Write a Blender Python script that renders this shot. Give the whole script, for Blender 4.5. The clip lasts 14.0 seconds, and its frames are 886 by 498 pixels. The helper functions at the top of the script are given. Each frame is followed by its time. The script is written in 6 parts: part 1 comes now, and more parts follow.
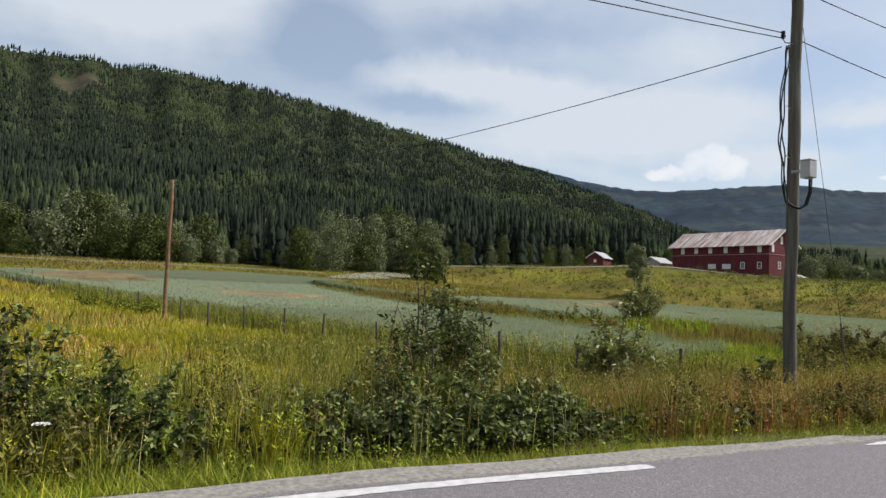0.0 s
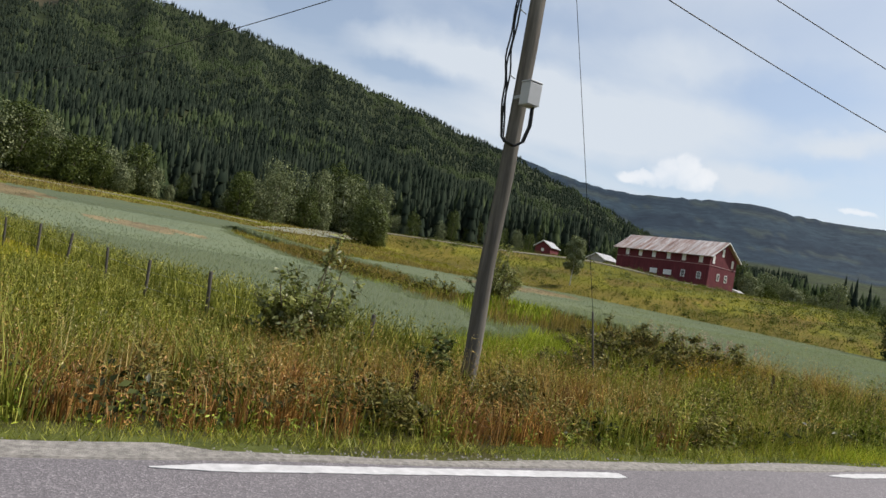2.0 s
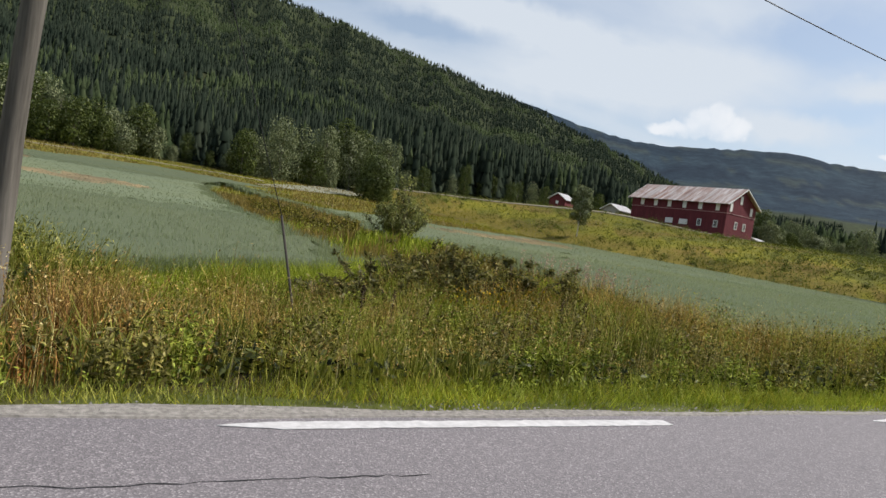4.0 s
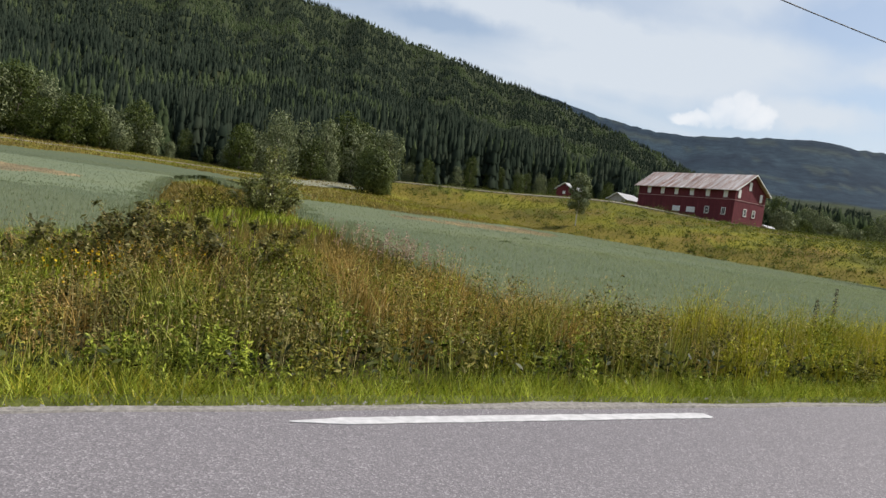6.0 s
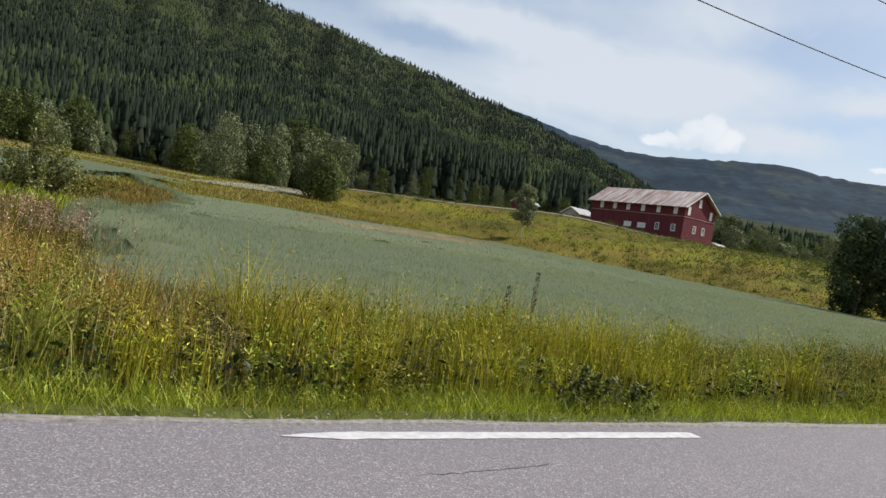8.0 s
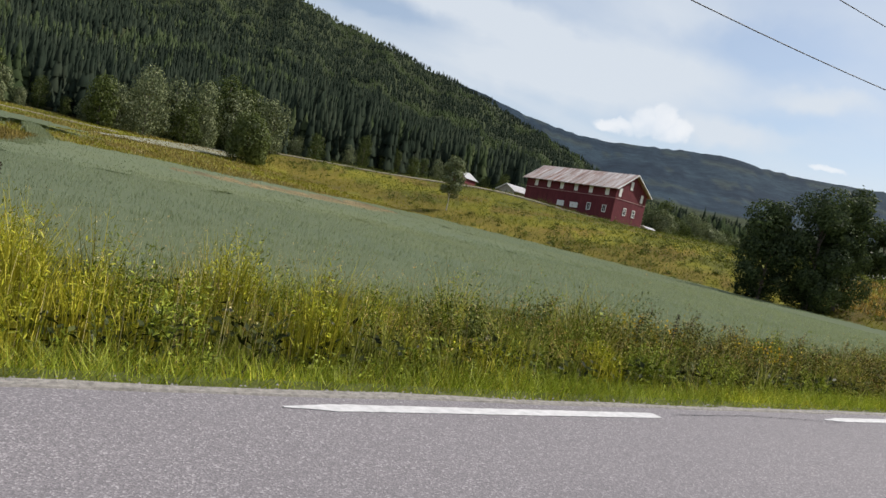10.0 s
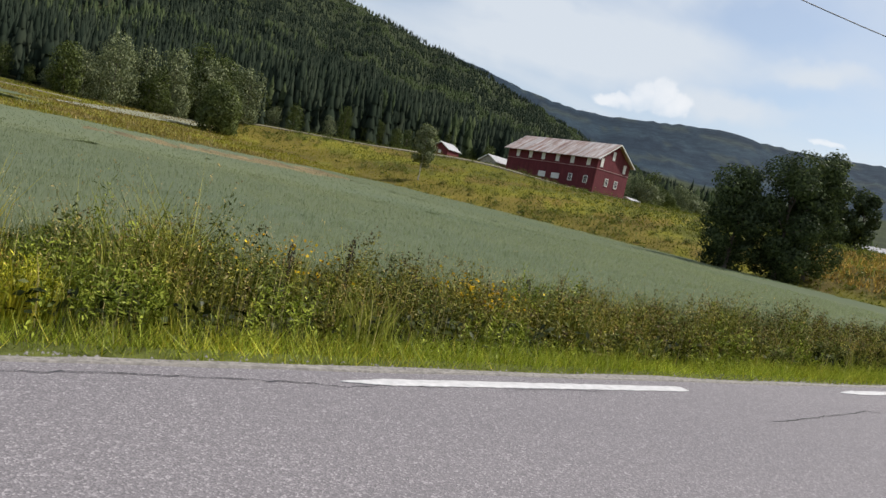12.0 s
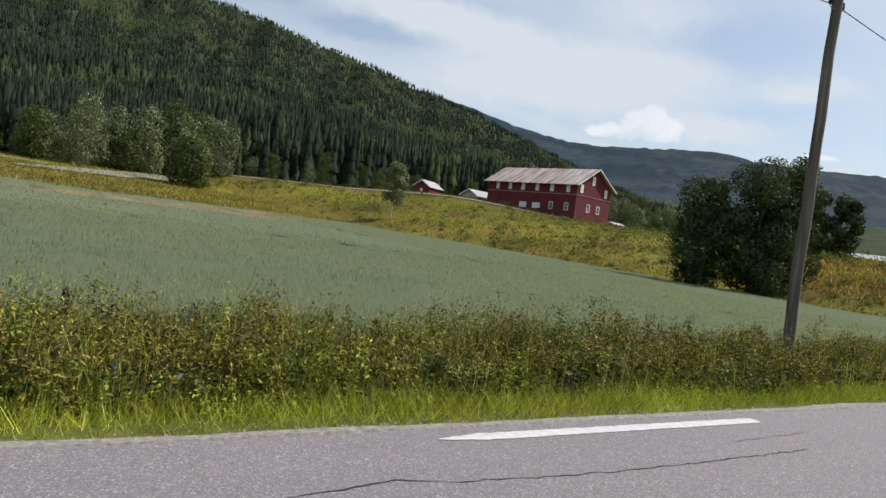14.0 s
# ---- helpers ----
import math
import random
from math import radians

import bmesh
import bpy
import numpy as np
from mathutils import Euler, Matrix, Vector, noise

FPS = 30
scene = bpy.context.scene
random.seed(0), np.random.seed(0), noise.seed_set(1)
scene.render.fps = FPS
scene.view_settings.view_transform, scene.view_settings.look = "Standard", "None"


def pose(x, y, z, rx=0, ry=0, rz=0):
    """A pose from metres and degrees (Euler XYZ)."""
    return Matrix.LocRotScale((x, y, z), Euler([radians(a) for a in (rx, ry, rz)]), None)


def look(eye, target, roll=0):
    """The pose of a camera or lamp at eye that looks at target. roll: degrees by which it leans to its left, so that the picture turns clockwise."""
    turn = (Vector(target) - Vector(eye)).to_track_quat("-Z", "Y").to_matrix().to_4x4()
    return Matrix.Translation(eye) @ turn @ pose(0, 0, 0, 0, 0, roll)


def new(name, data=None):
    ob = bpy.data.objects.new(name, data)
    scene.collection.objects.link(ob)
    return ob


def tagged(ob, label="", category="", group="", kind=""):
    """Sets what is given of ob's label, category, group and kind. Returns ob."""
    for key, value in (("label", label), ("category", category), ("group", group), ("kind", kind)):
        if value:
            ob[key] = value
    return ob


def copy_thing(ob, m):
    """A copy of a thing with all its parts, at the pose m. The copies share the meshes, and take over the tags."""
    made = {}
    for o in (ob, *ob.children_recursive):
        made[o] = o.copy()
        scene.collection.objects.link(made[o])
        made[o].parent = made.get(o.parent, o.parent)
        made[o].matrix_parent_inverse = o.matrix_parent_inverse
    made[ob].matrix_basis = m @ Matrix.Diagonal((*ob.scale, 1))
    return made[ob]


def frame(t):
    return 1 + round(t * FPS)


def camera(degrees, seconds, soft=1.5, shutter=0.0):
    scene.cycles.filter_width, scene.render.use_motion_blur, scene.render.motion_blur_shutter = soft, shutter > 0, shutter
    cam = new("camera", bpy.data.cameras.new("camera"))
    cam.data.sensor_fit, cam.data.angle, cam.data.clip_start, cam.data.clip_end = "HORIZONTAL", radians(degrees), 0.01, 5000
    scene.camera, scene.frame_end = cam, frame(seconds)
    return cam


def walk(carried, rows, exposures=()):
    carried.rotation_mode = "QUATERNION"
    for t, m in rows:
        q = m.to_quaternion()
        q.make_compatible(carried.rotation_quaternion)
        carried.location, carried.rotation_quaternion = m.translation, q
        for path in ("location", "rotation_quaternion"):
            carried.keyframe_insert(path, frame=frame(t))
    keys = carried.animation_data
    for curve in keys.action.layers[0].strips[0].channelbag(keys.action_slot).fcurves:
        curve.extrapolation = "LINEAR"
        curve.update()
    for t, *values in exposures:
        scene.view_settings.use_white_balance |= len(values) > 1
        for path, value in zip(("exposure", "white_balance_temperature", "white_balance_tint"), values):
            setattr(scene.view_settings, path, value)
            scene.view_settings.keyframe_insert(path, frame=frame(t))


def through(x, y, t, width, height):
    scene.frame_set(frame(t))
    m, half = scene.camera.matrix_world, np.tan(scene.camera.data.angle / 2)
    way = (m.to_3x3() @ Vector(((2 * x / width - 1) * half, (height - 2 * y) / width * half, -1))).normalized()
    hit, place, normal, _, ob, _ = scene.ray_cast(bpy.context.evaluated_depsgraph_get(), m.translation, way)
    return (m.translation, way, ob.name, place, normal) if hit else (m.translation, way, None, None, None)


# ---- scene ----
cam = camera(65.0, 14.0)
PATH = [
    (0, (-0.951, -4.036, 1.333), (-0.034, -2.263, 1.457), 2.3),
    (0.5, (0.615, -3.777, 1.322), (1.586, -2.029, 1.327), 7.2),
    (1, (2.06, -3.741, 1.342), (2.99, -1.972, 1.398), 6.2),
    (1.5, (3.519, -3.711, 1.304), (4.556, -2.004, 1.405), 7.4),
    (2, (5.002, -3.634, 1.271), (6.018, -1.913, 1.331), 10.0),
    (2.5, (6.525, -3.594, 1.253), (7.547, -1.875, 1.28), 8.4),
    (3, (7.99, -3.625, 1.22), (9.016, -1.908, 1.224), 8.5),
    (5.5, (15.183, -3.659, 1.243), (16.019, -1.848, 1.095), 8.4),
    (6, (16.601, -3.755, 1.261), (17.508, -1.974, 1.166), 7.7),
    (6.5, (17.975, -3.882, 1.24), (18.964, -2.145, 1.175), 14.0),
    (7, (19.442, -3.848, 1.215), (20.541, -2.182, 1.089), 13.5),
    (7.5, (20.989, -3.595, 1.233), (22.074, -1.925, 1.045), 10.2),
    (8, (22.477, -3.635, 1.237), (23.453, -1.89, 1.191), 9.3),
    (8.5, (23.784, -3.769, 1.268), (24.825, -2.062, 1.222), 11.0),
    (9, (25.302, -3.634, 1.24), (26.404, -1.966, 1.175), 12.3),
    (11.5, (32.247, -3.725, 1.261), (33.347, -2.059, 1.14), 11.4),
    (12, (33.771, -3.625, 1.223), (34.89, -1.974, 1.068), 11.8),
    (12.5, (35.073, -3.621, 1.243), (36.179, -1.964, 1.075), 11.8),
    (13, (36.404, -3.632, 1.285), (37.484, -1.953, 1.166), 10.8),
    (13.5, (37.884, -3.573, 1.254), (38.984, -1.904, 1.188), 9.8),
    (14, (39.289, -3.43, 1.237), (40.388, -1.759, 1.195), 7.7),
]
walk(cam, [(t, look(eye, target, roll)) for t, eye, target, roll in PATH], exposures=[(0, 0.12), (14, 0.12)])


# ---------------------------------------------------------------- sky, sun, exposure
SUN_AZ, SUN_EL = 105.0, 47.0          # degrees from +y towards +x, and height


def make_world():
    w = bpy.data.worlds.new("sky_world")
    w.use_nodes = True
    scene.world = w
    nt = w.node_tree
    nt.nodes.clear()
    N, L = nt.nodes.new, nt.links.new
    out, bg = N("ShaderNodeOutputWorld"), N("ShaderNodeBackground")
    sky = N("ShaderNodeTexSky")
    sky.sky_type, sky.sun_disc = "NISHITA", False
    sky.sun_elevation, sky.sun_rotation = radians(SUN_EL), radians(SUN_AZ)
    sky.air_density, sky.dust_density, sky.ozone_density = 1.0, 1.2, 1.5
    geo = N("ShaderNodeTexCoord")
    sep = N("ShaderNodeSeparateXYZ")
    L(geo.outputs["Generated"], sep.inputs[0])

    def math_(op, a, b=None, clamp=False):
        n = N("ShaderNodeMath")
        n.operation, n.use_clamp = op, clamp
        for i, v in enumerate((a, b)):
            if v is None:
                continue
            if isinstance(v, (int, float)):
                n.inputs[i].default_value = v
            else:
                L(v, n.inputs[i])
        return n.outputs[0]
    # a flat cloud layer, seen in perspective
    zz = math_("MAXIMUM", math_("ADD", sep.outputs[2], 0.06), 0.03)
    u, v = math_("DIVIDE", sep.outputs[0], zz), math_("DIVIDE", sep.outputs[1], zz)
    comb = N("ShaderNodeCombineXYZ")
    L(u, comb.inputs[0]), L(v, comb.inputs[1])
    mp = N("ShaderNodeMapping")
    mp.inputs["Rotation"].default_value = (0, 0, radians(-34))
    mp.inputs["Location"].default_value = (2.3, 0.7, 0)
    mp.inputs["Scale"].default_value = (0.36, 0.75, 1)
    L(comb.outputs[0], mp.inputs[0])
    nz = N("ShaderNodeTexNoise")
    nz.inputs["Scale"].default_value, nz.inputs["Detail"].default_value = 1.15, 7
    nz.inputs["Roughness"].default_value, nz.inputs["Distortion"].default_value = 0.52, 0.5
    L(mp.outputs[0], nz.inputs["Vector"])
    ramp = N("ShaderNodeValToRGB")
    ramp.color_ramp.elements[0].position, ramp.color_ramp.elements[1].position = 0.30, 0.60
    L(nz.outputs[0], ramp.inputs[0])
    # one small heap of cloud low over the far ridge, its outline torn by noise
    tear = N("ShaderNodeTexNoise")
    tear.inputs["Scale"].default_value, tear.inputs["Detail"].default_value = 22, 5
    L(geo.outputs["Generated"], tear.inputs["Vector"])
    shift = N("ShaderNodeVectorMath")
    shift.operation = "MULTIPLY_ADD"
    L(tear.outputs["Color"], shift.inputs[0])
    shift.inputs[1].default_value = (0.055, 0.055, 0.04)
    L(geo.outputs["Generated"], shift.inputs[2])
    back = N("ShaderNodeVectorMath")
    back.operation = "SUBTRACT"
    L(shift.outputs[0], back.inputs[0])
    back.inputs[1].default_value = (0.0275, 0.0275, 0.02)

    def blob(az, el, wid, hgt, soft=1.0):
        """A soft oval of cloud about one direction of the sky."""
        d = Vector((math.sin(radians(az)) * math.cos(radians(el)), math.cos(radians(az)) * math.cos(radians(el)), math.sin(radians(el))))
        side = Vector((math.cos(radians(az)), -math.sin(radians(az)), 0))
        dots = []
        for axis, size in ((side, wid), (d.cross(side) * -1, hgt)):
            vd = N("ShaderNodeVectorMath")
            vd.operation = "DOT_PRODUCT"
            L(back.outputs[0], vd.inputs[0])
            vd.inputs[1].default_value = axis
            dots.append(math_("POWER", math_("DIVIDE", math_("ABSOLUTE", math_("SUBTRACT", vd.outputs["Value"], axis.dot(d))), math.sin(radians(size))), 2.0))
        front = N("ShaderNodeVectorMath")
        front.operation = "DOT_PRODUCT"
        L(geo.outputs["Generated"], front.inputs[0])
        front.inputs[1].default_value = d
        ball = math_("SUBTRACT", 1.0, math_("ADD", dots[0], dots[1]), True)
        return math_("MULTIPLY", math_("POWER", ball, soft), math_("GREATER_THAN", front.outputs["Value"], 0.5))
    cover = math_("ADD", math_("MULTIPLY", ramp.outputs[0], 0.40), 0.30)
    for gain, az, el, wid, hgt in ((0.7, 2, 21.0, 11, 4.2), (0.55, 27, 17.3, 7, 1.7), (0.6, 41, 13.8, 12, 2.8), (0.5, 53, 10.6, 5, 1.1), (0.5, 59.5, 13.7, 4, 0.9), (0.45, 34, 16.4, 6, 1.6), (0.35, 48, 19.0, 6, 2.0), (-0.35, 17, 20.5, 4.5, 4.0), (-0.3, 32, 21.2, 9, 1.7), (-0.25, 24.5, 15.4, 4, 1.0), (-0.25, 57, 17.0, 8, 2.0), (-0.2, 57.5, 12.0, 4.5, 0.8)):
        cover = math_("ADD", cover, math_("MULTIPLY", blob(az, el, wid * 1.25, hgt * 1.35, 1.6), gain))
    cover = math_("MINIMUM", math_("MAXIMUM", cover, 0.28), 0.92)
    puffs = 0
    for az, el, wid, hgt in ((48.4, 11.0, 1.3, 1.35), (47.2, 10.6, 1.7, 1.2), (49.6, 10.3, 1.5, 0.95), (45.0, 10.1, 2.4, 0.7), (60.8, 9.0, 1.5, 0.32)):
        puffs = math_("MAXIMUM", puffs, blob(az, el, wid, hgt))
    n2 = N("ShaderNodeTexNoise")
    n2.inputs["Scale"].default_value, n2.inputs["Detail"].default_value = 26, 6
    L(geo.outputs["Generated"], n2.inputs["Vector"])
    heap = math_("ADD", math_("POWER", puffs, 0.6), math_("MULTIPLY", math_("SUBTRACT", n2.outputs[0], 0.5), 1.5))
    heap = math_("MULTIPLY", math_("MULTIPLY", math_("SUBTRACT", heap, 0.10), 1.0, True), math_("MULTIPLY", math_("MULTIPLY", puffs, 2.0, True), 0.75), True)
    mix = N("ShaderNodeMix")
    mix.data_type = "RGBA"
    L(cover, mix.inputs["Factor"]), L(sky.outputs[0], mix.inputs["A"])
    mix.inputs["B"].default_value = (CLOUD[0], CLOUD[1], CLOUD[2], 1)
    top = N("ShaderNodeMix")
    top.data_type = "RGBA"
    L(heap, top.inputs["Factor"]), L(mix.outputs["Result"], top.inputs["A"])
    top.inputs["B"].default_value = (HEAP[0], HEAP[1], HEAP[2], 1)
    L(top.outputs["Result"], bg.inputs[0])
    bg.inputs[1].default_value = SKY_STRENGTH
    L(bg.outputs[0], out.inputs[0])


CLOUD = (5.65, 6.1, 6.65)
HEAP = (7.4, 7.5, 7.7)
SKY_STRENGTH = 0.116
make_world()
sun = new("sun", bpy.data.lights.new("sun", "SUN"))
sun.data.energy, sun.data.angle, sun.data.color = 4.8, radians(0.53), (1.0, 0.935, 0.87)
sd = Vector((math.sin(radians(SUN_AZ)) * math.cos(radians(SUN_EL)), math.cos(radians(SUN_AZ)) * math.cos(radians(SUN_EL)), math.sin(radians(SUN_EL))))
sun.matrix_world = look(sd * 100, (0, 0, 0))

# ---------------------------------------------------------------- materials


class Mat:
    """A small builder of node materials."""

    def __init__(self, name, rough=0.8, metal=0.0, spec=0.3):
        self.m = bpy.data.materials.new(name)
        self.m.use_nodes = True
        self.nt = self.m.node_tree
        self.b = self.nt.nodes["Principled BSDF"]
        self.out = self.nt.nodes["Material Output"]
        self.b.inputs["Roughness"].default_value, self.b.inputs["Metallic"].default_value = rough, metal
        self.b.inputs["Specular IOR Level"].default_value = spec
        self.tc = self.N("ShaderNodeTexCoord")

    def N(self, kind):
        return self.nt.nodes.new(kind)

    def L(self, a, b):
        self.nt.links.new(a, b)

    def noise(self, scale, detail=5, rough=0.6, stretch=(1, 1, 1), coord="Object", distort=0.0):
        mp = self.N("ShaderNodeMapping")
        mp.inputs["Scale"].default_value = stretch
        self.L(self.tc.outputs[coord], mp.inputs[0])
        n = self.N("ShaderNodeTexNoise")
        n.inputs["Scale"].default_value, n.inputs["Detail"].default_value = scale, detail
        n.inputs["Roughness"].default_value, n.inputs["Distortion"].default_value = rough, distort
        self.L(mp.outputs[0], n.inputs["Vector"])
        return n.outputs[0]

    def ramp(self, fac, stops):
        r = self.N("ShaderNodeValToRGB")
        while len(r.color_ramp.elements) < len(stops):
            r.color_ramp.elements.new(0.5)
        for e, (p, c) in zip(r.color_ramp.elements, stops):
            e.position, e.color = p, (*c, 1) if len(c) == 3 else c
        self.L(fac, r.inputs[0])
        return r.outputs[0]

    def mix(self, fac, a, b, mode="MIX"):
        m = self.N("ShaderNodeMix")
        m.data_type, m.blend_type = "RGBA", mode
        for key, v in (("Factor", fac), ("A", a), ("B", b)):
            if isinstance(v, (int, float)):
                m.inputs[key].default_value = v
            elif isinstance(v, tuple):
                m.inputs[key].default_value = (*v, 1)
            else:
                self.L(v, m.inputs[key])
        return m.outputs["Result"]

    def island(self):
        return self.N("ShaderNodeNewGeometry").outputs["Random Per Island"]

    def per_object(self):
        return self.N("ShaderNodeObjectInfo").outputs["Random"]

    def bump(self, height, strength=0.4, dist=0.02):
        b = self.N("ShaderNodeBump")
        b.inputs["Strength"].default_value, b.inputs["Distance"].default_value = strength, dist
        self.L(height, b.inputs["Height"])
        self.L(b.outputs[0], self.b.inputs["Normal"])

    def color(self, c):
        if isinstance(c, tuple):
            self.b.inputs["Base Color"].default_value = (*c, 1)
        else:
            self.L(c, self.b.inputs["Base Color"])
        return self

    def leafy(self, c, through=0.35, gloss=0.015, rough=0.42):
        """Thin leaves: some light passes, a little gloss."""
        d, t, g = self.N("ShaderNodeBsdfDiffuse"), self.N("ShaderNodeBsdfTranslucent"), self.N("ShaderNodeBsdfGlossy")
        g.inputs["Roughness"].default_value = rough
        m1, m2 = self.N("ShaderNodeMixShader"), self.N("ShaderNodeMixShader")
        m1.inputs[0].default_value, m2.inputs[0].default_value = through, gloss
        warm = self.mix(0.5, c, (0.9, 1.0, 0.35), "MULTIPLY")
        self.L(c, d.inputs[0]), self.L(warm, t.inputs[0])
        self.L(d.outputs[0], m1.inputs[1]), self.L(t.outputs[0], m1.inputs[2])
        self.L(m1.outputs[0], m2.inputs[1]), self.L(g.outputs[0], m2.inputs[2])
        self.L(m2.outputs[0], self.out.inputs[0])
        self.nt.nodes.remove(self.b)
        return self.m


def leaf_mat(name, dark, mid, light, patch=0.5, through=0.35, gloss=0.012, lo=0.58, hi=1.38, vary=1.0):
    """Leaves or blades that differ one by one; vary widens the spread from leaf to leaf."""
    m = Mat(name)

    def tone(c, k):
        return tuple(min(0.9, v * (1 + (k - 1) * vary)) for v in c)
    c = m.ramp(m.island(), [(0.0, tone(dark, 0.5)), (0.45, tone(mid, 0.85)), (0.8, tone(light, 1.0)), (1.0, tone(light, 1.45))])
    p = m.noise(patch, 4, 0.6)
    c = m.mix(1.0, c, m.ramp(p, [(0.3, (lo, lo * 1.03, lo * 1.06)), (0.7, (hi, hi * 0.96, hi * 0.85))]), "MULTIPLY")
    return m.leafy(c, through, gloss)


def forest_mat(name, dark, mid, light, cell, patch, through=0.3):
    """Massed trees seen from far: tone by stand and by tree."""
    m = Mat(name)
    c = m.ramp(m.noise(cell, 2, 0.5), [(0.3, dark), (0.5, mid), (0.7, light)])
    c = m.mix(1.0, c, m.ramp(m.noise(patch, 4, 0.6), [(0.3, (0.65, 0.68, 0.7)), (0.7, (1.35, 1.3, 1.2))]), "MULTIPLY")
    return m.leafy(c, through, 0.0)


def plain_mat(name, c, rough=0.7, metal=0.0, vary=0.25, scale=6, bump=0.15):
    m = Mat(name, rough, metal)
    n = m.noise(scale, 6)
    lo, hi = tuple(v * (1 - vary) for v in c), tuple(min(1, v * (1 + vary)) for v in c)
    m.color(m.ramp(n, [(0.3, lo), (0.7, hi)]))
    if bump:
        m.bump(m.noise(scale * 6, 5), bump, 0.01)
    return m.m


def asphalt_mat():
    m = Mat("asphalt", 0.85, 0, 0.25)
    big = m.noise(0.35, 4, 0.6, (0.35, 1.4, 1))
    st = m.N("ShaderNodeTexVoronoi")
    st.inputs["Scale"].default_value = 115
    m.L(m.tc.outputs["Object"], st.inputs["Vector"])
    rand = m.N("ShaderNodeSeparateColor")
    m.L(st.outputs["Color"], rand.inputs[0])
    stones = m.ramp(rand.outputs[0], [(0.0, (0.07, 0.065, 0.068)), (0.5, (0.16, 0.149, 0.155)), (0.82, (0.26, 0.243, 0.25)), (1.0, (0.54, 0.51, 0.51))])
    tone = m.ramp(big, [(0.3, (0.84, 0.84, 0.86)), (0.7, (1.12, 1.1, 1.1))])
    c = m.mix(1.0, stones, tone, "MULTIPLY")
    c = m.mix(0.6, c, (0.180, 0.167, 0.174))
    sep = m.N("ShaderNodeSeparateXYZ")
    m.L(m.tc.outputs["Object"], sep.inputs[0])
    along = m.N("ShaderNodeMapRange")
    along.inputs["From Min"].default_value, along.inputs["From Max"].default_value = 9.0, 15.0
    m.L(sep.outputs[0], along.inputs["Value"])
    c = m.mix(1.0, c, m.ramp(along.outputs[0], [(0.0, (0.84, 0.83, 0.83)), (1.0, (1.0, 1.0, 1.0))]), "MULTIPLY")
    m.color(c)
    m.bump(st.outputs["Distance"], 0.35, 0.006)
    return m.m


def ground_mat():
    """Soil, short growth, painted far haze; its colours lie on the sheet by zone."""
    m = Mat("ground_growth", 0.95, 0, 0.1)
    a = m.N("ShaderNodeVertexColor")
    a.layer_name = "zone"
    n1, n2 = m.noise(0.09, 6, 0.65), m.noise(2.2, 6, 0.7)
    c = m.mix(1.0, a.outputs[0], m.ramp(n1, [(0.3, (0.75, 0.76, 0.7)), (0.7, (1.25, 1.2, 1.1))]), "MULTIPLY")
    c = m.mix(1.0, c, m.ramp(n2, [(0.25, (0.6, 0.6, 0.6)), (0.75, (1.35, 1.35, 1.3))]), "MULTIPLY")
    n3 = m.noise(0.02, 9, 0.75)
    c = m.mix(1.0, c, m.ramp(n3, [(0.38, (0.62, 0.66, 0.72)), (0.62, (1.4, 1.36, 1.25))]), "MULTIPLY")
    m.color(c)
    m.bump(n2, 0.7, 0.15)
    return m.m


def red_boards():
    m = Mat("red_painted_boards", 0.8, 0, 0.2)
    n = m.noise(0.35, 6, 0.7)
    c = m.ramp(n, [(0.3, (0.105, 0.022, 0.029)), (0.7, (0.155, 0.036, 0.044))])
    b = m.noise(7.0, 2, 0.5, (1, 1, 0.03))
    c = m.mix(1.0, c, m.ramp(b, [(0.35, (0.72, 0.72, 0.72)), (0.65, (1.2, 1.2, 1.2))]), "MULTIPLY")
    m.color(c)
    m.bump(b, 0.5, 0.02)
    return m.m


def rusty_roof():
    m = Mat("rusty_sheet_roof", 0.55, 0.0, 0.4)
    # streaks run down the slope, which lies across the local x axis
    n = m.noise(0.6, 6, 0.72, (1.5, 0.22, 0.22), distort=0.5)
    sheet = m.noise(1.4, 2, 0.5, (1.0, 0.05, 0.05))
    c = m.ramp(n, [(0.34, (0.22, 0.10, 0.07)), (0.46, (0.38, 0.28, 0.24)), (0.58, (0.58, 0.545, 0.53))])
    c = m.mix(1.0, c, m.ramp(sheet, [(0.35, (0.70, 0.66, 0.64)), (0.65, (1.12, 1.12, 1.12))]), "MULTIPLY")
    m.color(c)
    return m.m


def old_wood():
    m = Mat("weathered_pole_wood", 0.85, 0, 0.2)
    n = m.noise(9.0, 6, 0.65, (1, 1, 0.06))
    s = m.noise(1.2, 4, 0.6, (1, 1, 0.35))
    c = m.ramp(n, [(0.3, (0.05, 0.045, 0.039)), (0.52, (0.145, 0.132, 0.117)), (0.75, (0.27, 0.25, 0.225))])
    c = m.mix(1.0, c, m.ramp(s, [(0.3, (0.72, 0.74, 0.70)), (0.7, (1.15, 1.12, 1.08))]), "MULTIPLY")
    m.color(c)
    m.bump(n, 0.6, 0.01)
    return m.m


